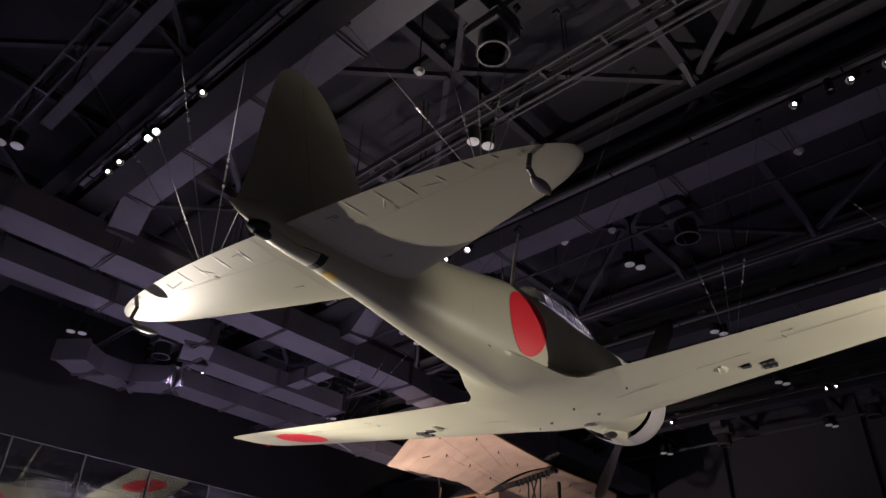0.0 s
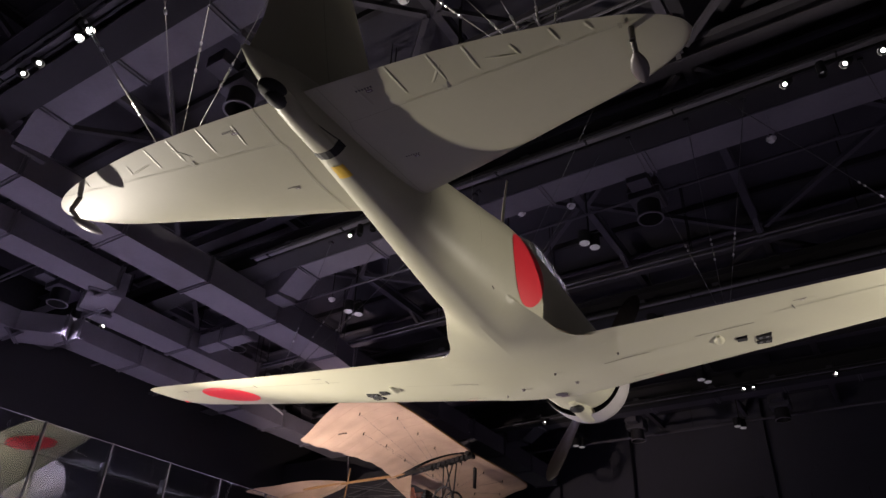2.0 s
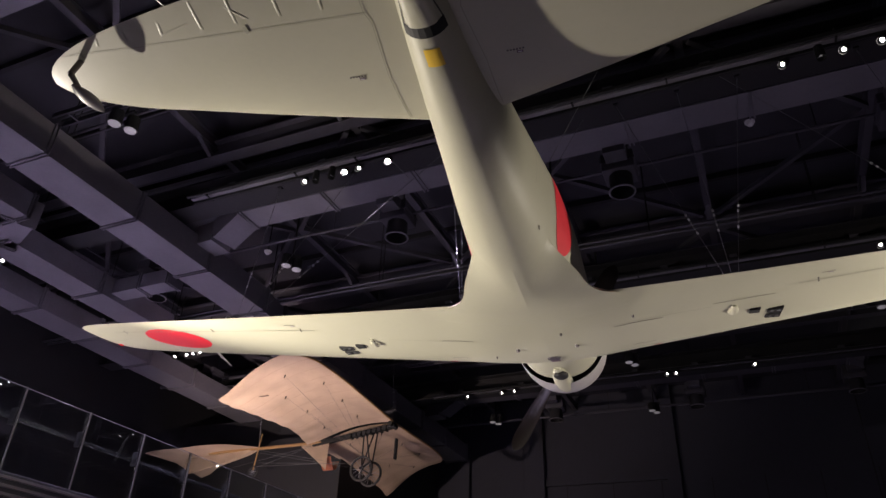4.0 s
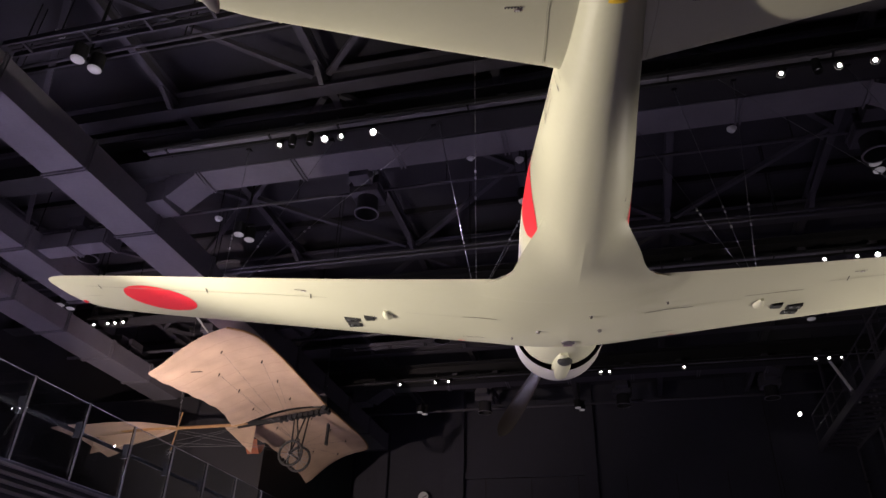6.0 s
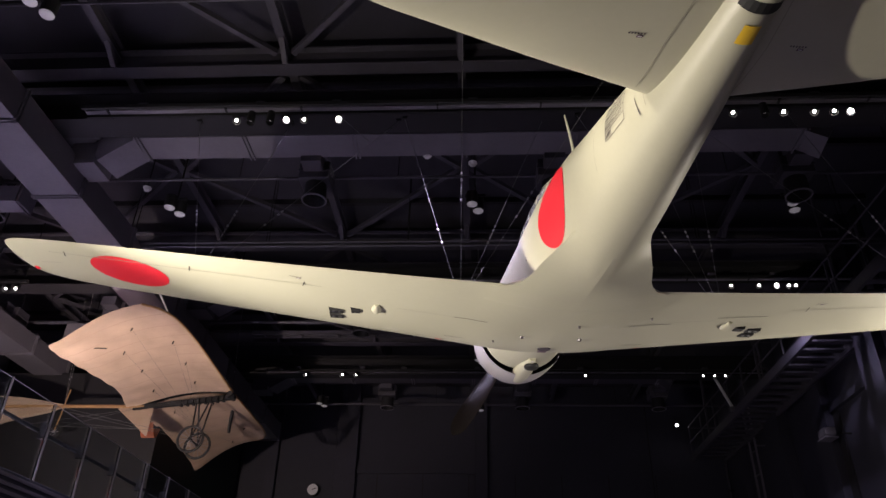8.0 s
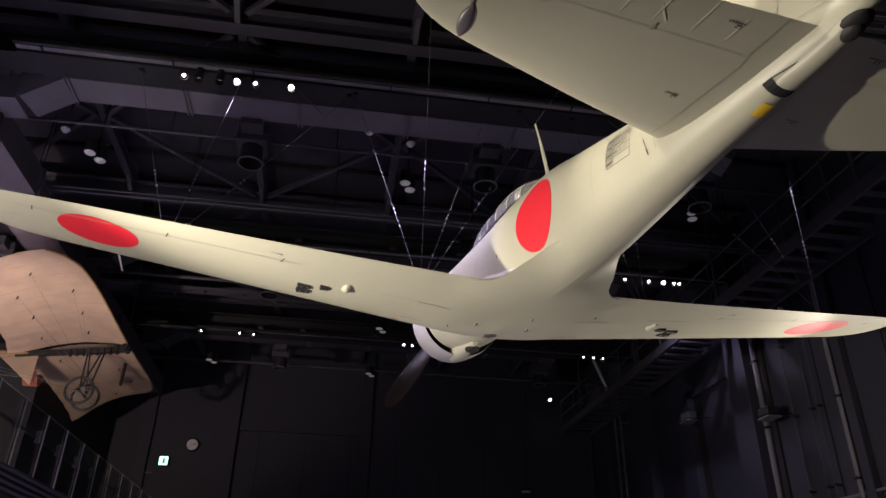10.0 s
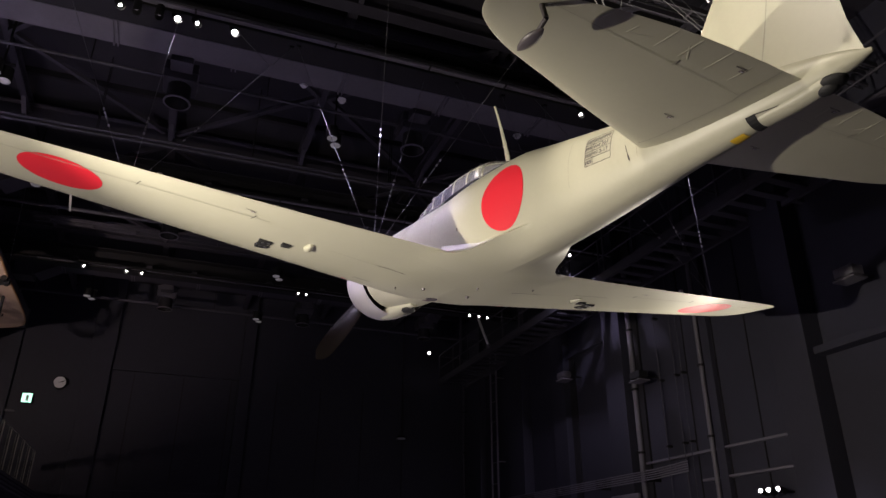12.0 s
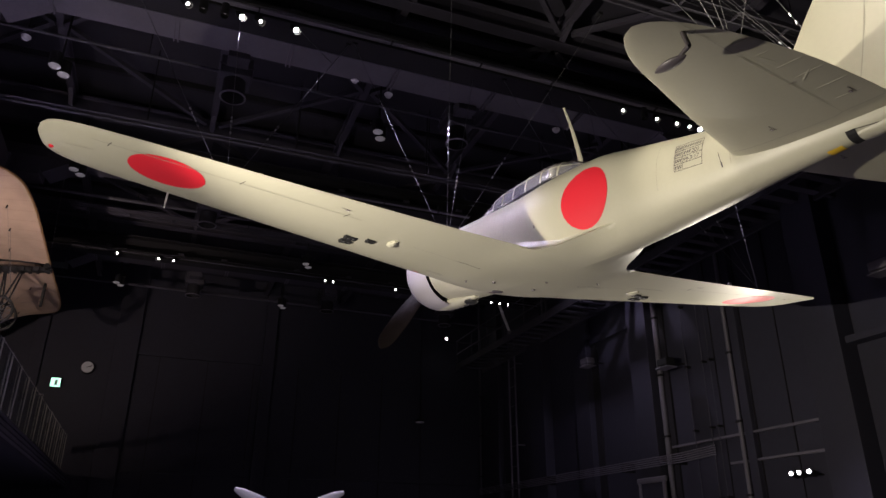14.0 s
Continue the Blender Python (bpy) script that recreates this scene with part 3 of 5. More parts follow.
# ---- gallery with glass balustrade ----
GX, GT = -11.86, 4.88
tagged(link("gallery_floor", boxed((X0, Y0, 3.3), (GX + 0.12, Y1, 3.75), 0.01), WALLPAINT), "dark gallery slab along the side wall", "gallery", kind="structure")
# unseen pale sheet added to reflect lamp light up onto the ducts
tagged(link("gallery_bounce_floor", boxed((X0, Y0, 3.751), (GX - 0.15, Y1, 3.765)), PALEFLOOR), "pale unseen gallery floor, added to bounce light upward", "floor", kind="structure")
for i in range(4):
    tagged(link("trim", boxed((GX + 0.121, Y0, 3.36 + 0.1 * i), (GX + 0.16, Y1, 3.40 + 0.1 * i), 0.004), DUCT), "thin grey line along the gallery edge", "trim", kind="structure")
bal = thing("glass_balustrade", "frameless glass balustrade with slim metal posts on the gallery", "balustrade", pose(GX, 0, 3.75))
PY = [6.92 + 1.125 * k for k in range(-13, 18)]
for k, y in enumerate(PY):
    post = part("post", boxed((0.03, y - 0.008, 0.0), (0.055, y + 0.010, 1.13), 0.003), POST, bal)
    part("rail_bracket", boxed((-0.10, y - 0.03, 0.62), (0.03, y + 0.03, 0.84), 0.006), BLACK, post)
    if k + 1 < len(PY):
        g = part("pane", boxed((0.0, y + 0.008, 0.02), (0.014, PY[k + 1] - 0.008, 1.125)), PANE, bal)
        g.visible_shadow = False
part("handrail", boxed((-0.13, PY[0], 0.70), (-0.08, PY[-1], 0.75), 0.01), BLACK, bal)
part("top_edge", boxed((-0.003, PY[0], 1.126), (0.017, PY[-1], 1.135)), DUCT, bal)
tagged(link("wall_gallery", boxed((X0, 19.8, 3.75), (-14.6, Y1 - 0.3, 9.0)), BLACKPAINT), "black room wall on the gallery", "wall", kind="structure")


# ---- the fighter aircraft ----
# local frame: x right, y forward, z up; stations are metres aft of the nose
PLANE = pose(-5.165, 10.62, 5.80, 8.1, -0.7, 8.06)
fighter = thing("fighter_airplane", "grey-green propeller fighter with red roundels hung from wires", "airplane", PLANE)
F_S = (1.35, 1.9, 2.6, 3.4, 4.2, 4.9, 5.6, 6.4, 7.2, 7.9, 8.4, 8.72, 8.77)
f_w = spline(F_S, (0.54, 0.54, 0.53, 0.52, 0.50, 0.45, 0.385, 0.30, 0.225, 0.155, 0.095, 0.035, 0.012))
f_t = spline(F_S, (0.48, 0.55, 0.57, 0.60, 0.68, 0.70, 0.60, 0.48, 0.37, 0.28, 0.20, 0.10, 0.075))
f_b = spline(F_S, (-0.53, -0.545, -0.545, -0.54, -0.555, -0.535, -0.465, -0.36, -0.235, -0.14, -0.06, 0.025, 0.055))


def fus(s, a, out=0.0):
    """Point of the fuselage skin at station s and angle a (0 right side, 90 top)."""
    w, t, b = f_w(s), f_t(s), f_b(s)
    c = (t + b) / 2 + 0.02
    ca, sa = math.cos(a), math.sin(a)
    e = 0.92
    x = w * math.copysign(abs(ca) ** e, ca)
    h = (t - c) if sa > 0 else (c - b)
    z = c + h * math.copysign(abs(sa) ** e, sa)
    p = Vector((x, -s, z))
    return p + Vector((ca, 0, sa)) * out if out else p


bm = bmesh.new()
SS = [1.35 + (8.77 - 1.35) * i / 70 for i in range(71)]
rings(bm, [[fus(s, 2 * math.pi * k / 56) for k in range(56)] for s in SS])
part("fuselage", bm, PAINT, fighter, smooth=True)

# wing: planform and section
DIH = math.tan(radians(5.9))
w_le = spline((0, 1.0, 2.0, 3.5, 4.6, 5.2, 5.57, 5.78, 5.89, 5.938, 5.955), (2.02, 2.07, 2.12, 2.17, 2.21, 2.245, 2.31, 2.42, 2.58, 2.80, 3.0))
w_te = spline((0, 0.7, 1.2, 2.0, 3.5, 4.8, 5.4, 5.68, 5.84, 5.93, 5.955), (4.44, 4.36, 4.28, 4.15, 3.93, 3.75, 3.65, 3.575, 3.46, 3.25, 3.0))
w_th = spline((0, 2, 4, 5.4, 6.0), (0.155, 0.14, 0.115, 0.10, 0.11))


def airfoil(u, camber=0.02):
    t = 5 * (0.2969 * math.sqrt(max(u, 0)) - 0.126 * u - 0.3516 * u * u + 0.2843 * u ** 3 - 0.1036 * u ** 4)
    return t, camber * 4 * u * (1 - u)


def wing_pt(x, u, lower=True, out=0.0):
    """Point of the wing skin at span x (signed) and chord fraction u."""
    ax = abs(x)
    le, te = w_le(ax), w_te(ax)
    c = max(te - le, 0.004)
    t, cam = airfoil(u)
    z = -0.335 + (math.sqrt(ax * ax + 0.36) - 0.6) * DIH + c * (cam + (-t if lower else t) * w_th(ax)) - (0.10 + out if lower else 0.10 - out) + (u - 0.5) * c * -0.035
    if lower and ax < 1.0:
        w = (1 - ax * ax) ** 1.5 * min(1, max(0, (u - 0.03) / 0.15))
        z += (min(z, f_b(le + u * c) - 0.006 - out) - z) * w
    return Vector((x, -(le + u * c), z))


for sx in (-1, 1):
    bm = bmesh.new()
    us = [(1 - math.cos(math.pi * i / 18)) / 2 for i in range(19)]
    xs = [0.0, 0.1, 0.2, 0.3, 0.4, 0.5, 0.6, 0.7, 0.8, 0.9, 1.0, 1.15] + [1.3 + 0.3 * i for i in range(13)] + [5.05, 5.2, 5.35, 5.48, 5.58, 5.67, 5.75, 5.81, 5.86, 5.90, 5.93, 5.946, 5.954]
    rings(bm, [[wing_pt(sx * x, u, False) for u in us[::-1]] + [wing_pt(sx * x, u, True) for u in us[1:-1]] for x in xs], cap=(False, True))
    part("wing", bm, PAINT, fighter, smooth=True)

# root fillets
for sx in (-1, 1):
    bm = bmesh.new()
    loops = []
    f_edge = spline((3.7, 4.1, 4.34, 4.45, 4.6, 4.85, 5.15, 5.35, 5.6), (0.92, 0.90, 0.82, 0.68, 0.58, 0.51, 0.45, 0.405, 0.36))
    for i in range(27):
        s = 3.7 + 1.9 * i / 26
        e = f_edge(s)
        k0 = max(0, 1 - (s - 3.7) / 0.55)
        lo, up = fus(s, radians(-90)), fus(s, radians(-22 - 14 * min(1, max(0, (s - 3.7) / 0.8))))
        lo = lo + Vector((0, 0, 0.07 * k0 + 0.012 * max(0, s - 4.8)))
        k = min(1, max(0, (s - 4.2) / 1.2))
        u_w = min(0.97, (s - w_le(0.8)) / (w_te(0.8) - w_le(0.8)))
        ez = (wing_pt(0.8, u_w)[2] + 0.012 + 0.03 * k0) * (1 - k) + fus(s, radians(-40))[2] * k
        ed = Vector((e, -s, ez))
        pts = []
        for j in range(9):
            u = j / 8
            p = (1 - u) ** 2 * lo + 2 * u * (1 - u) * Vector((lo[0] + (e - lo[0]) * 0.45, -s, lo[2] + (0.25 + 0.5 * k0) * (ez - lo[2]))) + u * u * ed
            # stay just under the wing skin, then ease off behind its trailing edge
            edge = w_te(p[0]) - 0.01
            wz = wing_pt(p[0], min(0.995, (s - w_le(p[0])) / (w_te(p[0]) - w_le(p[0]))))[2] - 0.004 + 0.05 * max(0, 1 - (s - 3.7) / 0.25)
            if s < edge:
                p.z = wz
            else:
                p.z += (min(wz, p.z + 0.12) - p.z) * math.exp(-(s - edge) / 0.22)
            pts.append(p)
        for j in range(1, 9):
            u = j / 8
            pts.append((1 - u) ** 2 * ed + 2 * u * (1 - u) * Vector((up[0] * 1.0, -s, ez + 0.03)) + u * u * up)
        # melt into the fuselage towards the tail
        mid = (f_b(s) + fus(s, radians(90))[2]) / 2
        grow = 1.003 - 0.03 * max(0, s - 5.25) / 0.35
        for j, p in enumerate(pts):
            lag = 0.5 * min(1, j / 8)
            q = min(1, max(0, (s - 4.25 - lag) / (1.2 - lag)))
            q = q * q * (3 - 2 * q)
            g = fus(s, radians(-90 + 50 * j / 8 if j < 8 else -40 + 4 * (j - 8) / 8))
            pts[j] = p.lerp(Vector((g[0] * grow, g[1], mid + (g[2] - mid) * grow)), q)
        loops.append([Vector((p[0] * sx, p[1], p[2])) for p in pts])
    rings(bm, loops, close_ring=False, cap=(False, False))
    part("wing_fillet", bm, PAINT, fighter, smooth=True)

# tailplane
t_le = spline((0, 0.34, 1.0, 1.6, 2.0, 2.2, 2.32, 2.36), (6.78, 6.90, 7.12, 7.34, 7.49, 7.61, 7.73, 7.84))
t_te = spline((0, 0.34, 1.0, 1.6, 2.0, 2.2, 2.32, 2.36), (8.32, 8.32, 8.30, 8.22, 8.12, 8.03, 7.93, 7.84))
T_Z = 0.04


def tail_pt(x, u, lower=True, out=0.0):
    ax = abs(x)
    le, te = t_le(ax), t_te(ax)
    c = max(te - le, 0.004)
    t, _ = airfoil(u)
    return Vector((x - 0.05, -(le + u * c), T_Z - 0.01 + 0.004 * ax - 0.006 * x + (-1 if lower else 1) * (t * c * 0.10 + out)))


for sx in (-1, 1):
    bm = bmesh.new()
    us = [(1 - math.cos(math.pi * i / 14)) / 2 for i in range(15)]
    xs = [0.0, 0.2, 0.4] + [0.6 + 0.2 * i for i in range(7)] + [1.9, 2.0, 2.1, 2.18, 2.25, 2.30, 2.33, 2.35, 2.359]
    rings(bm, [[tail_pt(sx * x, u, False) for u in us[::-1]] + [tail_pt(sx * x, u, True) for u in us[1:-1]] for x in xs], cap=(False, True))
    part("tailplane", bm, PAINT, fighter, smooth=True)

# fin
v_le = spline((0.1, 0.4, 0.7, 1.1, 1.4, 1.55, 1.63, 1.66), (6.75, 7.05, 7.24, 7.46, 7.64, 7.78, 7.93, 8.1))
v_te = spline((0.1, 0.4, 0.7, 1.1, 1.4, 1.55, 1.63, 1.66), (8.72, 8.62, 8.56, 8.48, 8.40, 8.32, 8.22, 8.1))
bm = bmesh.new()
us = [(1 - math.cos(math.pi * i / 14)) / 2 for i in range(15)]
loops = []
for z in [0.1, 0.25, 0.4, 0.55, 0.7, 0.9, 1.1, 1.25, 1.4, 1.48, 1.55, 1.6, 1.63, 1.65, 1.658]:
    le, c = v_le(z), max(v_te(z) - v_le(z), 0.004)
    loops.append([Vector((airfoil(u)[0] * c * 0.09, -(le + u * c), z)) for u in us] + [Vector((-airfoil(u)[0] * c * 0.09, -(le + u * c), z)) for u in us[-2:0:-1]])
rings(bm, loops, cap=(False, True))
part("fin", bm, PAINT, fighter, smooth=True)

# cowling, spinner, blades
bm = bmesh.new()
prof = [(1.30, 0.58), (1.36, 0.592), (1.25, 0.602), (0.95, 0.602), (0.75, 0.585), (0.62, 0.54), (0.57, 0.47), (0.60, 0.42), (0.8, 0.41)]
rings(bm, [[Vector((r * math.cos(2 * math.pi * k / 48), -s, r * math.sin(2 * math.pi * k / 48) - 0.02)) for k in range(48)] for s, r in prof], cap=(False, True))
part("cowling", bm, COWL, fighter, smooth=True)
bm = bmesh.new()
rings(bm, [[Vector((r * math.cos(2 * math.pi * k / 32), -s, r * math.sin(2 * math.pi * k / 32))) for k in range(32)] for s, r in [(0.62, 0.22), (0.5, 0.22), (0.3, 0.17), (0.12, 0.09), (0.0, 0.01)]])
part("spinner", bm, PROP, fighter, smooth=True)
for k in range(2):
    bm = bmesh.new()
    loops = []
    for i in range(25):
        u = i / 24
        r = 0.12 + 1.43 * u
        c = (0.05 + 0.10 * math.sin(math.pi * min(1, u * 0.72 + 0.12)) ** 0.8) * max(0.03, 1 - max(0, (u - 0.86) / 0.14) ** 2) ** 0.5
        tw = radians(65 - 45 * u)
        th = 0.03 * (1 - u) + 0.006
        loops.append([Vector((c * math.cos(a) * math.cos(tw) - th * math.sin(a) * math.sin(tw), c * math.cos(a) * math.sin(tw) + th * math.sin(a) * math.cos(tw), r)) for a in [2 * math.pi * q / 12 for q in range(12)]])
    rings(bm, loops)
    part("propeller_blade", bm, PROP, fighter, smooth=True, m=pose(0, -0.5, 0, 0, 180 + 33 + 180 * k, 0))


def wing_disc(cx, cu, rad, name, mat):
    bm = bmesh.new()
    yc = w_le(abs(cx)) + cu * (w_te(abs(cx)) - w_le(abs(cx)))
    loops = []
    for j in range(9):
        r = rad * (j / 8) + 0.001
        lp = []
        for k in range(48):
            a = 2 * math.pi * k / 48
            x, s = cx + r * math.cos(a), yc + r * math.sin(a)
            u = (s - w_le(abs(x))) / (w_te(abs(x)) - w_le(abs(x)))
            lp.append(wing_pt(x, min(max(u, 0.01), 0.99), True, 0.003))
        loops.append(lp)
    rings(bm, loops, cap=(True, False))
    part(name, bm, mat, fighter, "plain red roundel", smooth=True)


for sx in (-1, 1):
    wing_disc(4.67 * sx, 0.55, 0.41, "roundel", RED)
    bm = bmesh.new()
    loops = []
    for j in range(9):
        r = 0.365 * j / 8 + 0.001
        lp = []
        for k in range(48):
            a = 2 * math.pi * k / 48
            s, z = 4.97 + r * math.cos(a), 0.09 + r * math.sin(a)
            lo, hi = -1.5, 1.5
            for _ in range(30):
                mid = (lo + hi) / 2
                if fus(s, mid)[2] < z:
                    lo = mid
                else:
                    hi = mid
            p = fus(s, lo, 0.004)
            lp.append(Vector((sx * p[0], p[1], p[2])))
        loops.append(lp)
    rings(bm, loops, cap=(True, False))
    part("roundel", bm, RED, fighter, "plain red roundel", smooth=True)


# ---- aircraft details ----
def surf_quad(ptf, name, mat, poly, out=0.004, label="", n=8):
    """A thin patch on a skin: poly gives four (x, s) corners."""
    bm = bmesh.new()
    c = [Vector(p) for p in poly]
    grid = []
    for i in range(n + 1):
        row = []
        for j in range(3):
            u, v = i / n, j / 2
            q = (c[0] * (1 - u) + c[1] * u) * (1 - v) + (c[3] * (1 - u) + c[2] * u) * v
            row.append(bm.verts.new(ptf(q[0], q[1], out)))
        grid.append(row)
    for r, t in zip(grid, grid[1:]):
        for j in range(2):
            bm.faces.new((r[j], r[j + 1], t[j + 1], t[j]))
    return part(name, bm, mat, fighter, label)


def on_wing(x, s, out):
    ax = abs(x)
    u = (s - w_le(ax)) / (w_te(ax) - w_le(ax))
    return wing_pt(x, min(max(u, 0.0), 1.0), True, out)


def on_tail(x, s, out):
    ax = abs(x)
    u = (s - t_le(ax)) / (t_te(ax) - t_le(ax))
    return tail_pt(x, min(max(u, 0.0), 1.0), True, out)


def line(ptf, name, mat, a, b, w, out=0.004, n=36):
    d = Vector((b[0] - a[0], b[1] - a[1]))
    p = Vector((-d[1], d[0])).normalized() * w / 2
    a, b = Vector(a), Vector(b)
    return surf_quad(ptf, name, mat, (a - p, b - p, b + p, a + p), out, "", n)


def ridge(ptf, a, b, w, h):
    """A raised fabric rib on a skin."""
    bm = bmesh.new()
    a, b = Vector(a), Vector(b)
    d = b - a
    p = Vector((-d[1], d[0])).normalized()
    loops = []
    for i in range(7):
        q = a + d * i / 6
        k = math.sin(math.pi * (0.06 + 0.88 * i / 6)) ** 0.35
        loops.append([ptf(*(q + p * w * o), z * h * k - 0.001) for o, z in ((-0.5, 0), (-0.2, 0.8), (0, 1), (0.2, 0.8), (0.5, 0))])
    rings(bm, loops, close_ring=False, cap=(False, False))
    return part("rib", bm, PAINT, fighter, smooth=True)


def place_text(ptf, at, size, mirror=1, purple=True):
    """Stencil marks too small to read: a row of small bars with a plate below."""
    x, s = at
    for k in range(6):
        surf_quad(ptf, "stencil_mark", STENCIL, ((x + (k - 3) * size * 0.36 * mirror, s), (x + (k - 3) * size * 0.36 * mirror + size * 0.2, s), (x + (k - 3) * size * 0.36 * mirror + size * 0.2, s + size * 0.28), (x + (k - 3) * size * 0.36 * mirror, s + size * 0.28)), 0.003, "", 1)
    if purple:
        surf_quad(ptf, "stencil_plate", PURPLE, ((x, s - size * 0.55), (x + size * 0.75, s - size * 0.55), (x + size * 0.75, s - size * 0.12), (x, s - size * 0.12)), 0.003, "", 2)
        surf_quad(ptf, "stencil_mark", WHITE, ((x + size * 0.15, s - size * 0.40), (x + size * 0.6, s - size * 0.40), (x + size * 0.6, s - size * 0.27), (x + size * 0.15, s - size * 0.27)), 0.005, "", 1)


for sx in (-1, 1):
    # aileron and flap gaps, panel seams
    line(on_wing, "aileron_gap", SEAM, (5.45 * sx, 3.32), (2.55 * sx, 3.57), 0.012)
    for x, s in ((5.30, 3.26), (3.95, 3.42), (2.75, 3.50)):
        line(on_wing, "hinge", GROOVE, (x * sx, s), (x * sx - 0.03 * sx, s + 0.13), 0.012, 0.004, 2)
    if sx > 0:
        line(on_wing, "flap_gap", GROOVE, (2.35, 3.42), (1.75, 3.47), 0.010)
        line(on_wing, "flap_gap", SEAM, (1.75, 3.39), (0.95, 3.44), 0.006)
        line(on_wing, "flap_gap", GROOVE, (1.25, 3.37), (0.75, 3.41), 0.012)
    else:
        line(on_wing, "flap_gap", GROOVE, (-1.13, 3.30), (-0.77, 3.33), 0.012)
        line(on_wing, "flap_gap", SEAM, (-1.75, 3.30), (-1.13, 3.30), 0.005)
    line(on_wing, "panel_gap", GROOVE, (1.18 * sx, 2.60), (0.94 * sx, 2.62), 0.010)
    line(on_wing, "panel_gap", SEAM, (5.68 * sx, 2.95), (5.42 * sx, 3.02), 0.008)
    line(on_wing, "panel_seam", SEAM, (2.35 * sx, 2.35), (0.8 * sx, 2.45), 0.006)
    surf_quad(on_wing, "warning_mark", RED, ((1.18 * sx, 2.34), (1.26 * sx, 2.34), (1.26 * sx, 2.37), (1.18 * sx, 2.37)), 0.004, "small red mark", 2)
    place_text(on_wing, (2.8 * sx, 3.72), 0.06)
    # gun bump and the black cartridge chutes
    bm = bmesh.new()
    o = on_wing(1.97 * sx, 3.16, 0)
    loops = []
    for i in range(9):
        u = i / 8
        r = 0.055 * math.sin(math.pi * (0.04 + 0.9 * (1 - (1 - u) ** 1.6))) ** 0.6
        loops.append([o + Vector((r * math.cos(2 * math.pi * k / 14), -0.24 * (u - 0.4), r * 0.9 * math.sin(2 * math.pi * k / 14))) for k in range(14)])
    rings(bm, loops)
    part("gun_fairing", bm, PAINT, fighter, smooth=True)
    for dx, ds, w, h in ((0.0, -0.13, 0.18, 0.11), (0.0, -0.30, 0.18, 0.11), (-0.22, -0.02, 0.12, 0.11)):
        o = on_wing((2.42 + dx) * sx, 3.05 + ds, 0.0)
        bm = bmesh.new()
        vs = box(bm, (-w / 2, -h / 2, -0.022), (w / 2, h / 2, 0.02))
        for v in vs:
            if v.co.z < -0.01:
                v.co.x *= 0.82
                v.co.y += 0.01
        bmesh.ops.translate(bm, verts=vs, vec=o)
        chute = part("cartridge_chute", bm, BLACK, fighter, "black metal chute")
        if dx == 0:
            for q in (-0.035, 0.035):
                bm = bmesh.new()
                rod(bm, o + Vector((q, 0, -0.018)), o + Vector((q, 0, -0.026)), 0.018, 10)
                part("rivet", bm, STEEL, chute)
    # wire lug on the wing and pitot / gun muzzle rod
    o = wing_pt(3.75 * sx, 0.75, False)
    part("lug", rodded(o, o + Vector((0, 0, 0.07)), 0.03, 10), STEEL, fighter)
    # tailplane ribs, elevator gap, stencils
    line(on_tail, "elevator_gap", SEAM, (2.14 * sx, 8.06), (0.27 * sx, 7.97), 0.004)
    for p, q in (((0.24, 8.31), (0.27, 7.98)), ((0.27, 7.98), (0.25, 7.90)), ((0.25, 7.90), (0.30, 7.46)), ((0.30, 7.46), (0.31, 6.97))):
        line(on_tail, "panel_seam", SEAM, (p[0] * sx, p[1]), (q[0] * sx, q[1]), 0.006)
    for x, s0, s1 in ((1.86, 8.09, 8.15), (1.67, 8.09, 8.19), (1.44, 8.08, 8.17), (1.19, 8.07, 8.27), (0.98, 8.07, 8.29), (0.72, 8.06, 8.30), (0.48, 8.05, 8.24)):
        ridge(on_tail, (x * sx, s0), ((x - 0.03) * sx, s1), 0.026, 0.0042)
    ridge(on_tail, (0.99 * sx, 8.19), (0.90 * sx, 8.08), 0.024, 0.004)
    ridge(on_tail, (1.45 * sx, 8.08), (1.25 * sx, 8.13), 0.022, 0.0035)
    line(on_tail, "hinge", SEAM, (0.95 * sx, 7.99), (0.95 * sx, 8.04), 0.02, 0.006, 2)
    line(on_tail, "hinge", SEAM, (2.0 * sx, 8.03), (2.0 * sx, 8.07), 0.02, 0.006, 2)
    place_text(on_tail, (0.50 * sx, 8.19), 0.055)
    place_text(on_tail, (0.48 * sx, 7.49), 0.05)
    # mass balance: bent arm and flat teardrop weight
    bm = bmesh.new()
    zb = tail_pt(2.05 * sx, 0.5, True)[2]
    b0, b1, b2 = tail_pt(2.05 * sx, 0.82, True, -0.01), Vector((2.05 * sx - 0.05, -8.05, zb - 0.11)), Vector((2.05 * sx - 0.05, -7.95, zb - 0.165))
    rod(bm, b0, b1, 0.018, 10)
    rod(bm, b1, b2, 0.018, 10, 0.014)
    mass = part("mass_balance_arm", bm, BOB, fighter, smooth=True)
    bm = bmesh.new()
    loops = []
    for i in range(11):
        u = i / 10
        r = 0.05 * math.sin(math.pi * (0.03 + 0.94 * u)) ** 0.7
        loops.append([Vector((2.05 * sx - 0.05 + r * math.cos(2 * math.pi * k / 14), -8.02 + 0.27 * u, zb - 0.165 - 0.01 * u + 0.55 * r * math.sin(2 * math.pi * k / 14))) for k in range(14)])
    rings(bm, loops)
    part("mass_balance_weight", bm, BOB, mass, "teardrop weight", smooth=True)


def on_fus(a, s, out):
    """a in degrees."""
    return fus(s, radians(a), out)


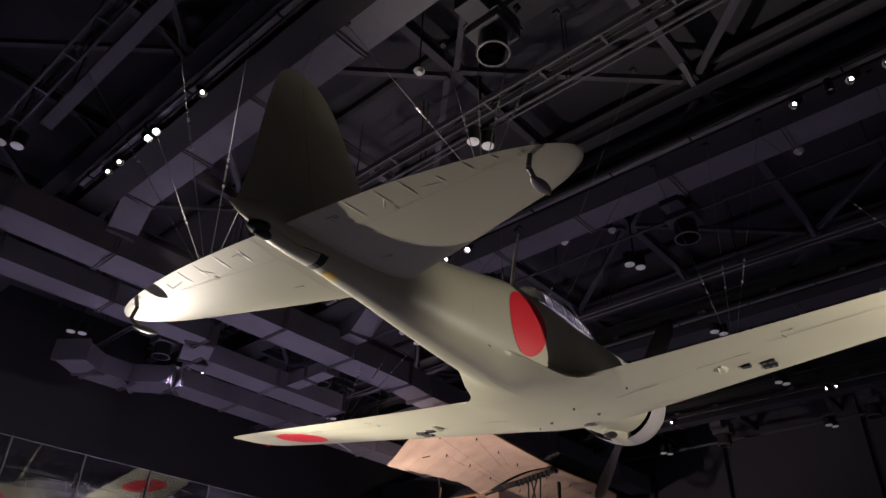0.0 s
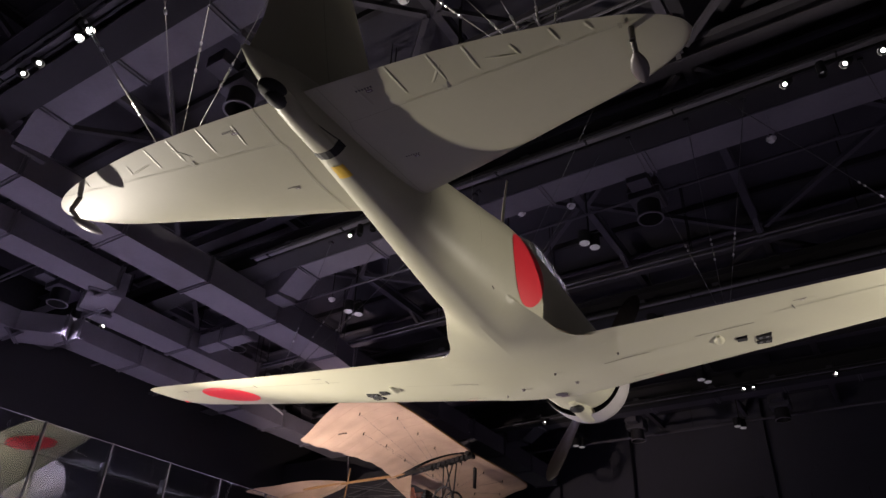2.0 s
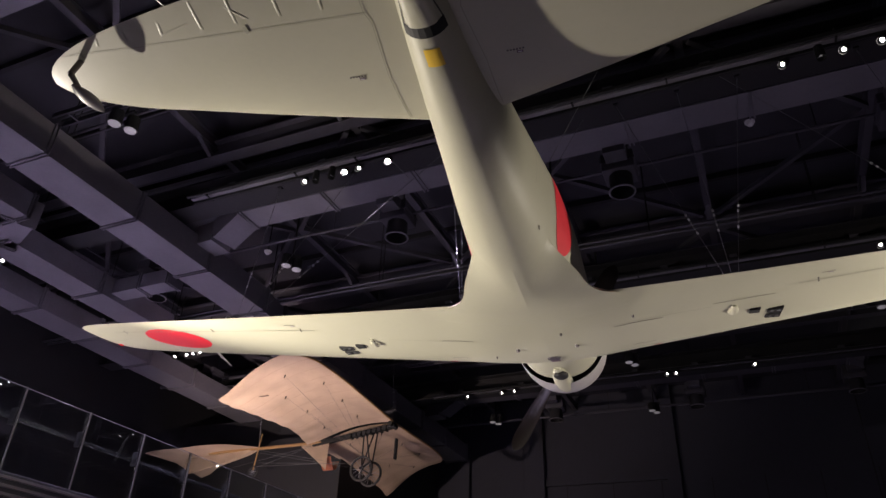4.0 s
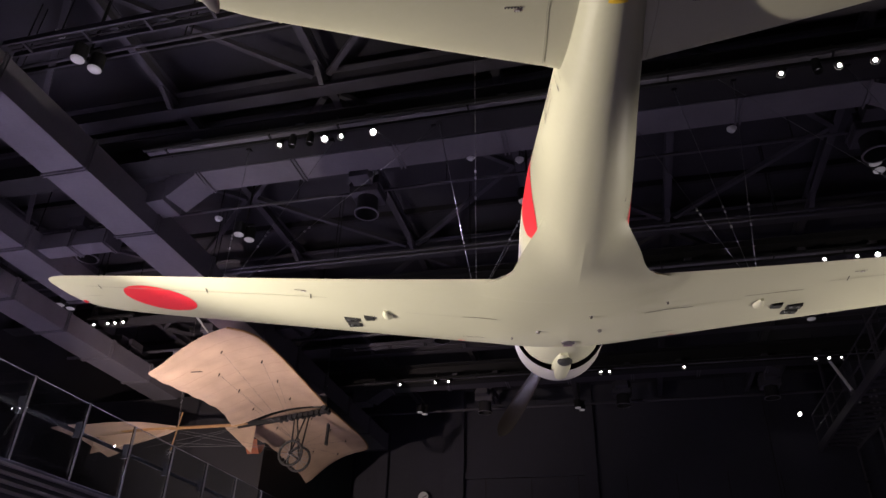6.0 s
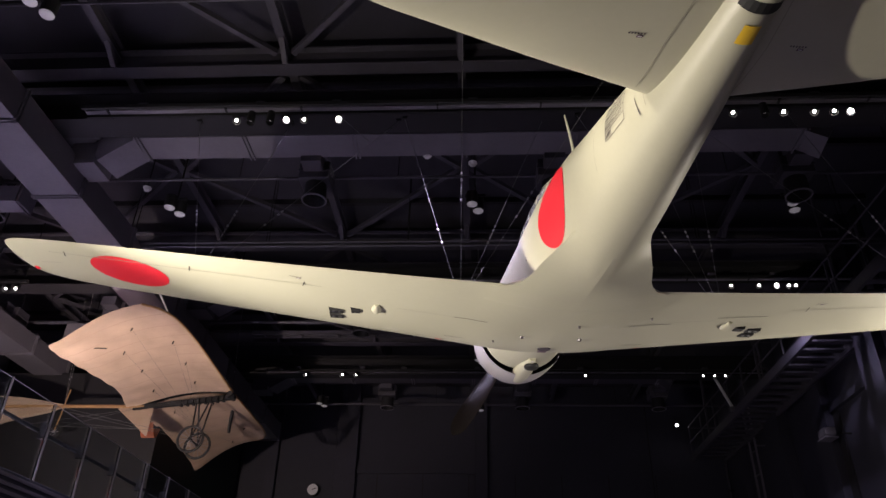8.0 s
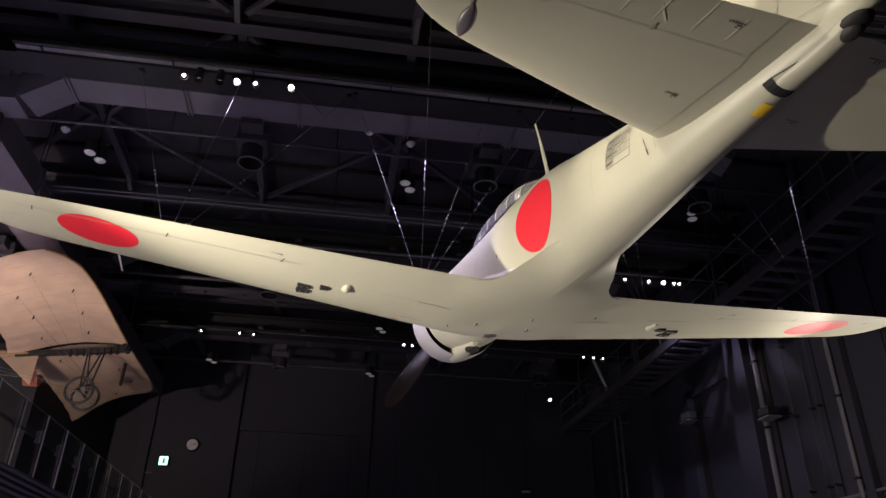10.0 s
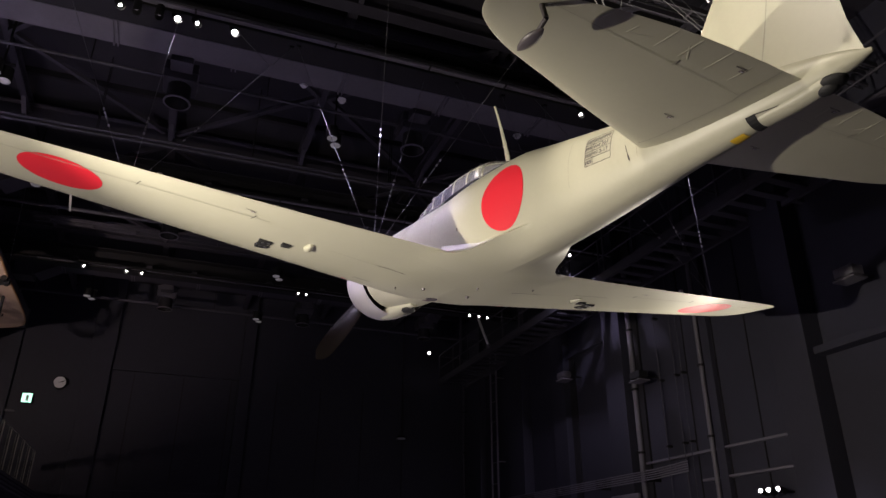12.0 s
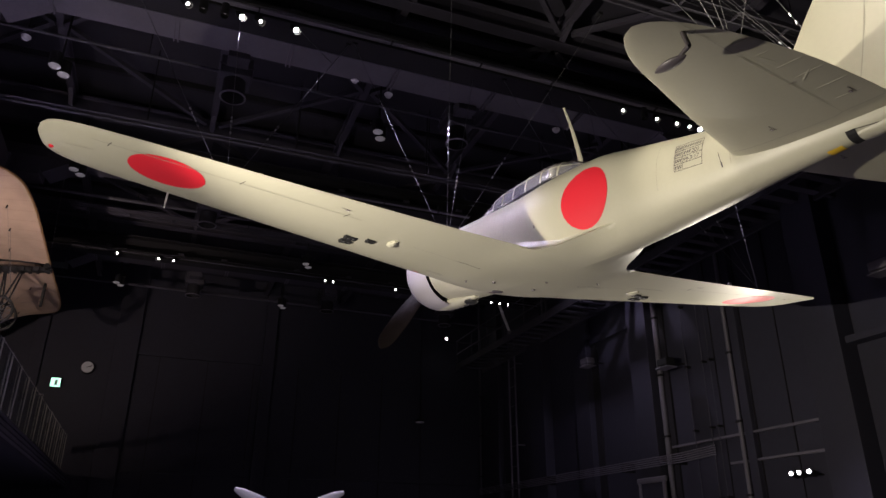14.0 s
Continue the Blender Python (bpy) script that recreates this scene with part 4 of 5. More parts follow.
# belly: hook bay, yellow mark, tail wheel well
surf_quad(on_fus, "yellow_mark", YELLOW, ((-104, 7.64), (-76, 7.64), (-76, 7.77), (-104, 7.77)), 0.004, "yellow square mark")
surf_quad(on_fus, "hook_bay", BLACK, ((-135, 7.85), (-45, 7.85), (-45, 7.93), (-135, 7.93)), 0.004, "black hook bay opening", 8)
for a in (-133, -47):
    b = -90 + (a + 90) * 0.55
    bm = bmesh.new()
    rings(bm, [[on_fus(a + (b - a) * i / 8 + o, 7.93 + 0.42 * i / 8, 0.004) for o in (-1.5, 1.5)] for i in range(9)], close_ring=False, cap=(False, False))
    part("hook_seam", bm, GROOVE, fighter)
bm = bmesh.new()
loops = []
for i in range(9):
    u = i / 8
    s = 7.93 + 0.52 * u
    p = on_fus(-90, s, 0)
    r = 0.085 - 0.012 * u
    h = 0.04 + 0.03 * math.sin(math.pi * u * 0.6)
    loops.append([p + Vector((r * math.cos(a), 0, 0.03 - h * math.sin(a) * 1.0)) for a in [math.pi * k / 12 for k in range(13)]])
rings(bm, loops, close_ring=False, cap=(False, False))
part("arrestor_hook_cover", bm, PAINT, fighter, smooth=True)
bm = bmesh.new()
o = on_fus(-90, 8.47, 0)
bmesh.ops.create_uvsphere(bm, u_segments=20, v_segments=12, radius=1, matrix=Matrix.Translation(o + Vector((0, 0, 0.01))) @ Matrix.Diagonal((0.075, 0.12, 0.05, 1)))
part("tail_wheel_well", bm, BLACK, fighter, "black oval tail wheel well", smooth=True)
bm = bmesh.new()
bmesh.ops.create_uvsphere(bm, u_segments=18, v_segments=10, radius=1, matrix=Matrix.Translation(o + Vector((0, 0.03, -0.025))) @ Matrix.Diagonal((0.055, 0.09, 0.045, 1)))
part("tail_wheel", bm, TYRE, fighter, "black rubber tail wheel", smooth=True)
for a, s, l in ((-60, 4.55, 0.16), (-122, 4.0, 0.12), (-140, 4.9, 0.06), (-45, 5.6, 0.05)):
    surf_quad(on_fus, "panel_gap", GROOVE, ((a, s), (a + 1.5, s), (a + 3.0, s + l), (a + 1.5, s + l)), 0.004, "", 2)
# belly fittings
for x, s, r in ((-0.33, 2.97, 0.028), (0.33, 2.97, 0.028), (0.20, 3.45, 0.018), (0.95, 3.6, 0.014), (-0.62, 2.72, 0.012)):
    o = on_wing(x, s, 0)
    part("belly_fitting", rodded(o + Vector((0, 0, 0.01)), o + Vector((0, 0, -0.025)), r, 12, r * 0.7), BOB, fighter)
o = on_wing(0.02, 2.53, 0)
part("belly_port", rodded(o + Vector((0, 0, 0.02)), o + Vector((0, 0, -0.012)), 0.085, 20, 0.075), STENCIL, fighter, "round dark drain port")
surf_quad(on_wing, "data_plate", PURPLE, ((-0.03, 2.33), (0.08, 2.33), (0.08, 2.41), (-0.03, 2.41)), 0.006, "small grey data plate", 1)
# oil cooler scoop under the cowl and black cooling gap behind it
bm = bmesh.new()
loops = []
for i in range(10):
    u = i / 9
    s = 0.95 + 1.05 * u
    r = 0.125 * math.sin(math.pi * (0.32 + 0.60 * u)) ** 0.8
    loops.append([Vector((r * math.cos(2 * math.pi * k / 20), -s, -0.545 + r * 0.8 * math.sin(2 * math.pi * k / 20))) for k in range(20)])
rings(bm, loops)
part("oil_cooler_scoop", bm, PAINT, fighter, smooth=True)
bm = bmesh.new()
o = Vector((0.02, -1.80, -0.60))
bmesh.ops.create_uvsphere(bm, u_segments=18, v_segments=10, radius=1, matrix=Matrix.Translation(o) @ Matrix.Diagonal((0.095, 0.13, 0.05, 1)))
part("cooler_outlet", bm, BLACK, fighter, "black cooler outlet", smooth=True)
bm = bmesh.new()
rings(bm, [[Vector((r * math.cos(2 * math.pi * k / 48), -s, r * math.sin(2 * math.pi * k / 48) - 0.01)) for k in range(48)] for s, r in ((1.20, 0.575), (1.21, 0.42), (1.40, 0.40))], cap=(False, True))
part("cooling_gap", bm, BLACK, fighter, "black gap behind the cowling")

# canopy: glass with frame bars, and the aerial mast
CS = (2.50, 2.80, 3.12, 3.6, 4.1, 4.45, 4.75)
c_h = spline(CS, (-0.02, 0.12, 0.205, 0.225, 0.19, 0.10, -0.02))
c_w = spline(CS, (0.30, 0.34, 0.37, 0.37, 0.34, 0.27, 0.16))


def canopy(s, a, out=0.0):
    base = f_t(s) - 0.10
    h = c_h(s) + 0.10 + out
    w = c_w(s) + out
    ca, sa = math.cos(a), math.sin(a)
    return Vector((w * math.copysign(abs(ca) ** 0.8, ca), -s, base + h * max(sa, 0) ** 0.8))


bm = bmesh.new()
rings(bm, [[canopy(2.50 + 2.25 * i / 34, math.pi * k / 24) for k in range(25)] for i in range(35)], close_ring=False, cap=(False, False))
can = part("canopy", bm, CANOPY, fighter, "framed cloudy grey canopy", smooth=True)
can.visible_shadow = False
for s in (2.9, 3.16, 3.42, 3.7, 4.0, 4.3):
    bm = bmesh.new()
    rings(bm, [[canopy(s - 0.014, a, 0.006), canopy(s + 0.014, a, 0.006)] for a in [math.pi * k / 24 for k in range(25)]], close_ring=False, cap=(False, False))
    part("canopy_frame", bm, PAINT, can, smooth=True)
for a in (28, 62, 118, 152):
    bm = bmesh.new()
    rings(bm, [[canopy(2.64 + 2.08 * i / 30, radians(a - 2.4), 0.006), canopy(2.64 + 2.08 * i / 30, radians(a + 2.4), 0.006)] for i in range(31)], close_ring=False, cap=(False, False))
    part("canopy_rail", bm, PAINT, can, smooth=True)
bm = bmesh.new()
rings(bm, [[Vector((0.02 * q * math.cos(a), -(4.42 - 0.42 * u + 0.10 * u * (1 - u)) + 0.045 * q * math.sin(a), 0.70 + 1.03 * u)) for a in [2 * math.pi * k / 12 for k in range(12)]] for u, q in [(i / 8, 1 - 0.6 * i / 8) for i in range(9)]])
part("aerial_mast", bm, PAINT, fighter, smooth=True)
# black sheet on the closed skin puts the cockpit's inner shade into colour
bm = bmesh.new()
rings(bm, [[fus(s, radians(a), 0.006) for a in range(57, 124, 6)] for s in [2.8 + 1.75 * i / 20 for i in range(21)]], close_ring=False, cap=(False, False))
part("cockpit_shade_sheet", bm, BLACK, fighter, "black sheet under the canopy, cockpit shade painted in")
bm = bmesh.new()
box(bm, (-0.22, -4.2, 0.42), (0.22, -2.95, 0.50), 0.02)
part("cockpit_floor", bm, BLACK, fighter)
bm = bmesh.new()
box(bm, (-0.2, -4.12, 0.45), (0.2, -4.02, 0.84), 0.03)
part("headrest", bm, PAINT, fighter)

# data stencil on the rear fuselage: ruled table with lettering


def side_point(s, z, out=0.004):
    lo, hi = -1.5, 1.5
    for _ in range(26):
        mid = (lo + hi) / 2
        lo, hi = (mid, hi) if fus(s, mid)[2] < z else (lo, mid)
    p = fus(s, lo, out)
    return Vector((-p[0], p[1], p[2]))


def side_bar(s0, z0, s1, z1, w, name="stencil_line"):
    bm = bmesh.new()
    d = Vector((s1 - s0, z1 - z0))
    p = Vector((-d[1], d[0])).normalized() * w / 2
    rings(bm, [[side_point(s0 + d[0] * i / 6 + p[0], z0 + d[1] * i / 6 + p[1]), side_point(s0 + d[0] * i / 6 - p[0], z0 + d[1] * i / 6 - p[1])] for i in range(7)], close_ring=False, cap=(False, False))
    part(name, bm, STENCIL, fighter)


# panel joints round the nose
for q in (1.75, 2.0, 2.3, 2.55, 3.45):
    bm = bmesh.new()
    top = 150 if q < 2.6 else 40
    for a0, a1 in ((-10, top), (180 - top, 190)) if q > 2.6 else ((-10, 190),):
        n = 24
        rings(bm, [[fus(q - 0.003, radians(a0 + (a1 - a0) * i / n), 0.002), fus(q + 0.003, radians(a0 + (a1 - a0) * i / n), 0.002)] for i in range(n + 1)], close_ring=False, cap=(False, False))
    part("panel_seam", bm, SEAM, fighter)

TS, TZ, TW, TH = 6.22, 0.03, 0.32, 0.28
for k in range(5):
    side_bar(TS, TZ + TH * k / 4, TS + TW, TZ + TH * k / 4, 0.005)
for q in (0, 0.30, 1):
    side_bar(TS + TW * q, TZ, TS + TW * q, TZ + TH, 0.005)
for row in range(4):
    z = TZ + TH * (row + 0.5) / 4
    for k in range(4):
        side_bar(TS + 0.010 + k * 0.021, z - 0.018, TS + 0.010 + k * 0.021 + 0.010, z + 0.018, 0.010, "stencil_mark")
    if row == 3:
        for k in range(7):
            side_bar(TS + 0.115 + k * 0.028, z - 0.016, TS + 0.115 + k * 0.028 + 0.010, z + 0.016, 0.012, "stencil_mark")
    if row == 2:
        for k in range(3):
            side_bar(TS + 0.115 + k * 0.028, z - 0.016, TS + 0.115 + k * 0.028 + 0.010, z + 0.016, 0.012, "stencil_mark")


def side_text(words, s, z, size):
    cu = bpy.data.curves.new("stencil_text", "FONT")
    cu.body, cu.size, cu.extrude = words, size, 0.0
    tmp = bpy.data.objects.new("tmp", cu)
    scene.collection.objects.link(tmp)
    bpy.context.view_layer.update()
    me = bpy.data.meshes.new_from_object(tmp.evaluated_get(bpy.context.evaluated_depsgraph_get()))
    bpy.data.objects.remove(tmp)
    for v in me.vertices:
        v.co = side_point(s + v.co.x, z + v.co.y, 0.005)
    me.materials.append(STENCIL)
    ob = new("stencil_text", me)
    ob.parent = fighter


side_text("201", TS + 0.20, TZ + TH * 0.54, 0.06)
side_text("99-3-17", TS + 0.105, TZ + TH * 0.29, 0.058)
side_bar(TS + 0.50, 0.08, TS + 0.52, -0.02, 0.006, "stencil_mark")
side_bar(TS + 0.52, -0.02, TS + 0.53, -0.07, 0.014, "stencil_mark")
side_bar(4.1, -0.05, 4.1, -0.09, 0.02, "stencil_mark")


# ---- hanging wires of the fighter ----
def hang(group, label, low, high, r=0.0034):
    low, high = Vector(low), Vector(high)
    t = tagged(new("suspension_wire"), label, "wire", group)
    t.location = low
    d = high - low
    u = d.normalized()
    part("cable", rodded((0, 0, 0), d, r, 6), WIRE, t)
    part("turnbuckle", rodded(d * 0.27, d * 0.27 + u * 0.16, 0.009, 8), WIRE, t)
    for q in (-0.10, 0.20, 0.30):
        part("clamp", rodded(d * 0.27 + u * q, d * 0.27 + u * (q + 0.035), 0.012, 8), STEEL, t)
    part("anchor", boxed(d - Vector((0.04, 0.04, 0.0)), d + Vector((0.04, 0.04, 0.06))), BLACK, t)


WL = "thin steel suspension wire with turnbuckle holding the fighter"
LEFT, RIGHT = (-8.72, 7.17, 5.28), (-0.38, 7.77, 5.38)
MID_L, MID_R = (-5.77, 7.74, 5.25), (-2.69, 8.08, 5.25)
TAIL_L, TAIL_R = (-5.41, 2.73, 4.82), (-2.68, 3.33, 4.92)
for low, high in (
    (LEFT, (-8.76, 9.62, 9.62)), (LEFT, (-6.91, 9.64, 9.66)), (LEFT, (-10.35, 9.58, 9.66)),
    (RIGHT, (-0.43, 9.61, 9.66)), (RIGHT, (-2.3, 9.5, 9.7)), (RIGHT, (1.1, 9.6, 9.7)),
    (MID_L, (-6.8, 9.58, 9.66)), (MID_L, (-5.77, 7.5, 10.8)), (MID_L, (-4.47, 9.73, 9.7)), (MID_L, (-3.11, 7.49, 9.8)),
    (MID_R, (-2.06, 9.59, 9.66)), (MID_R, (-2.95, 9.6, 9.66)), (MID_R, (-3.9, 9.56, 9.66)),
    (TAIL_L, (-8.29, 0.78, 9.7)), (TAIL_L, (-9.72, 3.41, 9.6)), (TAIL_L, (-5.26, 0.83, 9.7)), (TAIL_L, (-6.32, 2.96, 9.7)), (TAIL_L, (-6.1, 3.9, 9.7)),
    (TAIL_R, (-4.94, 5.23, 9.75)), (TAIL_R, (-4.41, 5.33, 9.75)), (TAIL_R, (-3.73, 5.4, 9.75)), (TAIL_R, (-3.37, 5.82, 9.75)), (TAIL_R, (-5.72, 4.05, 9.75)),
):
    hang("fighter suspension wires", WL, low, high)
t = tagged(new("lamp_cable"), "thin pale cable looped down from the lit track lamp", "cable")
t.location = (-7.85, 9.3, 9.5)
part("strand", rodded((0, 0, 0), (0.57, -0.3, -0.78), 0.004, 6), WIRE, t)

# ---- the early monoplane beyond ----
# world frame: nose towards +x
mono = thing("early_monoplane", "tan fabric early monoplane with wire wheels hung on cables", "airplane", pose(-12.2, 18.5, 7.85, -2.4, 0, 0))


def sheet(fn, nu, nv, thick):
    bm = bmesh.new()
    for sgn in (0, 1):
        g = [[bm.verts.new(fn(i / nu, j / nv) + Vector((0, 0, thick * (0.5 - sgn)))) for j in range(nv + 1)] for i in range(nu + 1)]
        for i in range(nu):
            for j in range(nv):
                bm.faces.new((g[i][j], g[i + 1][j], g[i + 1][j + 1], g[i][j + 1]))
    return bm


def mono_wing(sg):
    y_out = 4.45
    le = spline((0, 0.6, 0.85, 0.95, 1.0), (0.05, 0.0, -0.12, -0.35, -0.7))
    te = spline((0, 0.3, 0.6, 0.85, 1.0), (-2.75, -2.45, -2.55, -2.6, -2.45))
    y_te = 4.5

    def f(u, v):
        # u along the span, v along the chord
        x0, x1 = le(u), te(u)
        y = y_out * u
        x = x0 + (x1 - x0) * v
        z = 0.10 + 0.22 * u * (1 - v) - 0.42 * v + 0.16 * math.sin(math.pi * min(1, v * 1.15)) - 0.36 * v * u * u + 0.012 * math.sin(u * 44) * v
        return Vector((x, sg * (y + 0.10), z))
    return f


for sg in (-1, 1):
    f = mono_wing(sg)
    part("wing", sheet(f, 60, 20, 0.03), CLOTH, mono, smooth=True)
    for k in range(9):
        u = 0.08 + 0.105 * k
        bm = bmesh.new()
        rings(bm, [[f(u - 0.0016, i / 16) - Vector((0, 0, 0.0175)), f(u + 0.0016, i / 16) - Vector((0, 0, 0.0175))] for i in range(17)], close_ring=False, cap=(False, False))
        part("seam", bm, CLOTHSEAM, mono)
    bm = bmesh.new()
    for i in range(24):
        rod(bm, f(i / 24, 0), f((i + 1) / 24, 0), 0.028, 8)
    part("leading_edge", bm, WOOD, mono)
    for u, v in ((0.15, 0.3), (0.15, 0.7), (0.4, 0.25), (0.42, 0.65), (0.65, 0.2), (0.66, 0.62), (0.85, 0.4)):
        p = f(u, v)
        part("wire_lug", rodded(p, p - Vector((0.02, 0, 0.09)), 0.014, 6), BLACK, mono)
        part("bracing_wire", rodded(p - Vector((0, 0, 0.05)), (-0.6, 0.05 * sg, -0.95), 0.0025, 5), WIRE, mono)
p = mono_wing(-1)(0.8, 0.75)
part("seam_strip", rodded(p - Vector((0.25, 0, 0.02)), p + Vector((0.25, 0.05, -0.01)), 0.012, 6), BLACK, mono)
# keel beam, boom, engine end
bm = bmesh.new()
beam(bm, (0.1, 0, 0.0), (-2.6, 0.02, -0.32), 0.12, 0.12)
part("keel_beam", bm, BLACK, mono)
for k in range(8):
    part("keel_fitting", boxed((-0.25 - 0.16 * k, -0.1, -0.12 - 0.02 * k), (-0.17 - 0.16 * k, 0.1, 0.02 - 0.02 * k), 0.01), BLACK, mono)
part("boom", rodded((-2.3, 0, -0.28), (-6.1, -0.35, -0.42), 0.045, 10), WOOD, mono, "varnished wooden tail boom")
part("engine_crank", rodded((0.0, -0.2, 0.02), (0.0, 0.2, 0.02), 0.07, 12), BLACK, mono)
part("radiator", boxed((-0.06, 0.30, -0.85), (0.0, 0.42, -0.25), 0.01), BLACK, mono, "dark hanging flat paddle")
# undercarriage
for y in (-0.05, 0.5):
    bm = bmesh.new()
    rod(bm, (-0.55, y * 0.3, -0.1), (-0.85, y, -1.15), 0.022, 8)
    rod(bm, (-0.9, y * 0.3, -0.12), (-0.85, y, -1.15), 0.022, 8)
    part("undercarriage_leg", bm, BLACK, mono)
    wh = part("wheel_hub", rodded((-0.85, y - 0.08, -1.17), (-0.85, y + 0.08, -1.17), 0.035, 12), BLACK, mono)
    bm = bmesh.new()
    rings(bm, [[Vector((-0.85 + (0.33 + 0.035 * math.cos(b)) * math.cos(a), y + 0.035 * math.sin(b), -1.17 + (0.33 + 0.035 * math.cos(b)) * math.sin(a))) for b in [2 * math.pi * q / 8 for q in range(8)]] for a in [2 * math.pi * k / 36 for k in range(37)]], cap=(False, False))
    part("tyre", bm, TYRE, wh, "grey-black bicycle tyre", smooth=True)
    for k in range(14):
        a = 2 * math.pi * k / 14
        part("spoke", rodded((-0.85, y + (0.05 if k % 2 else -0.05), -1.17), (-0.85 + 0.31 * math.cos(a), y, -1.17 + 0.31 * math.sin(a)), 0.005, 4), STEEL, wh)
part("axle", rodded((-0.85, -0.12, -1.17), (-0.85, 0.57, -1.17), 0.02, 8), BLACK, mono)
part("seat_sling", sheet(lambda u, v: Vector((-2.0 - 0.35 * u, 0.1 + 0.5 * v, -0.55 - 0.45 * math.sin(math.pi * (0.1 + 0.8 * v)))), 4, 10, 0.02), LEATHER, mono, "brown leather seat sling", smooth=True)
part("keel_fin", sheet(lambda u, v: Vector((-2.05 - 0.95 * u, 0.03 * math.sin(3 * u), -0.3 - (0.05 + 0.75 * (1 - u)) * v)), 8, 8, 0.012), CLOTH, mono, "tan fabric fin")
# tail surfaces
t_half = spline((0, 0.25, 0.5, 0.7, 0.9, 1.0), (0.10, 0.55, 0.80, 0.95, 1.25, 1.30))
part("tail_fabric", sheet(lambda u, v: Vector((-4.4 - 2.9 * u, -0.2 - 0.22 * u + t_half(u) * (2 * v - 1), -0.34 - 0.30 * u - 0.10 * abs(2 * v - 1) * u + 0.10 * math.sin(math.pi * u))), 24, 16, 0.012), CLOTH, mono, smooth=True)
part("tail_keel", sheet(lambda u, v: Vector((-4.6 - 2.3 * u, -0.25 - 0.15 * u, -0.38 - 0.20 * u - 0.48 * v * u ** 0.6)), 12, 6, 0.012), CLOTH, mono, smooth=True)
part("tail_post", rodded((-4.35, -0.2, 0.1), (-4.45, -0.2, -1.0), 0.02, 8), WOOD, mono)
bm = bmesh.new()
rings(bm, [[Vector((-4.45 + (0.16 + 0.025 * math.cos(b)) * math.cos(a), -0.2 + 0.025 * math.sin(b), -1.05 + (0.16 + 0.025 * math.cos(b)) * math.sin(a))) for b in [2 * math.pi * q / 8 for q in range(8)]] for a in [2 * math.pi * k / 24 for k in range(25)]], cap=(False, False))
tw = part("tail_wheel", bm, TYRE, mono, smooth=True)
for k in range(8):
    a = 2 * math.pi * k / 8
    part("spoke", rodded((-4.45, -0.2, -1.05), (-4.45 + 0.15 * math.cos(a), -0.2, -1.05 + 0.15 * math.sin(a)), 0.005, 4), STEEL, tw)
for a, b in (((-2.4, 0, -0.9), (-4.4, -0.2, -0.9)), ((-2.4, 0.05, -0.3), (-5.9, 0.6, -0.6)), ((-1.6, 0, -0.95), (-4.4, -0.2, -0.4)), ((-0.9, 0.3, -1.1), (-4.3, -0.2, -0.5)), ((-0.9, -0.3, -1.1), (-4.3, -0.2, -0.8)), ((-2.6, 0, -0.35), (-4.4, -0.2, -0.95))):
    part("bracing_wire", rodded(a, b, 0.004, 5), WIRE, mono)
ML = "thin steel cable holding the early monoplane"
hang("monoplane suspension wires", ML, (-12.2, 18.5, 7.9), (-12.3, 18.4, 10.6), 0.008)
hang("monoplane suspension wires", ML, (-16.6, 18.3, 7.5), (-16.9, 18.3, 10.6), 0.006)
hang("monoplane suspension wires", ML, (-16.6, 18.3, 7.5), (-16.3, 17.6, 10.6), 0.006)

# ---- tips of another propeller standing beyond ----
t = thing("standing_propeller", "pale grey two-bladed propeller on a dark stand", "propeller", pose(-6.5, 14.1, 2.05))
for a in (-66, 66):
    bm = bmesh.new()
    loops = []
    for i in range(9):
        u = i / 8
        c = 0.05 + 0.06 * math.sin(math.pi * (0.15 + 0.8 * u)) if u < 0.95 else 0.035
        loops.append([Vector((c * math.cos(q), 0.025 * math.sin(q), 1.15 * u)) for q in [2 * math.pi * k / 12 for k in range(12)]])
    rings(bm, loops)
    part("blade", bm, WHITE, t, smooth=True, m=pose(0, 0, 0, 0, a, 0))
part("hub", rodded((0, -0.1, 0), (0, 0.1, 0), 0.1, 16), STEEL, t)
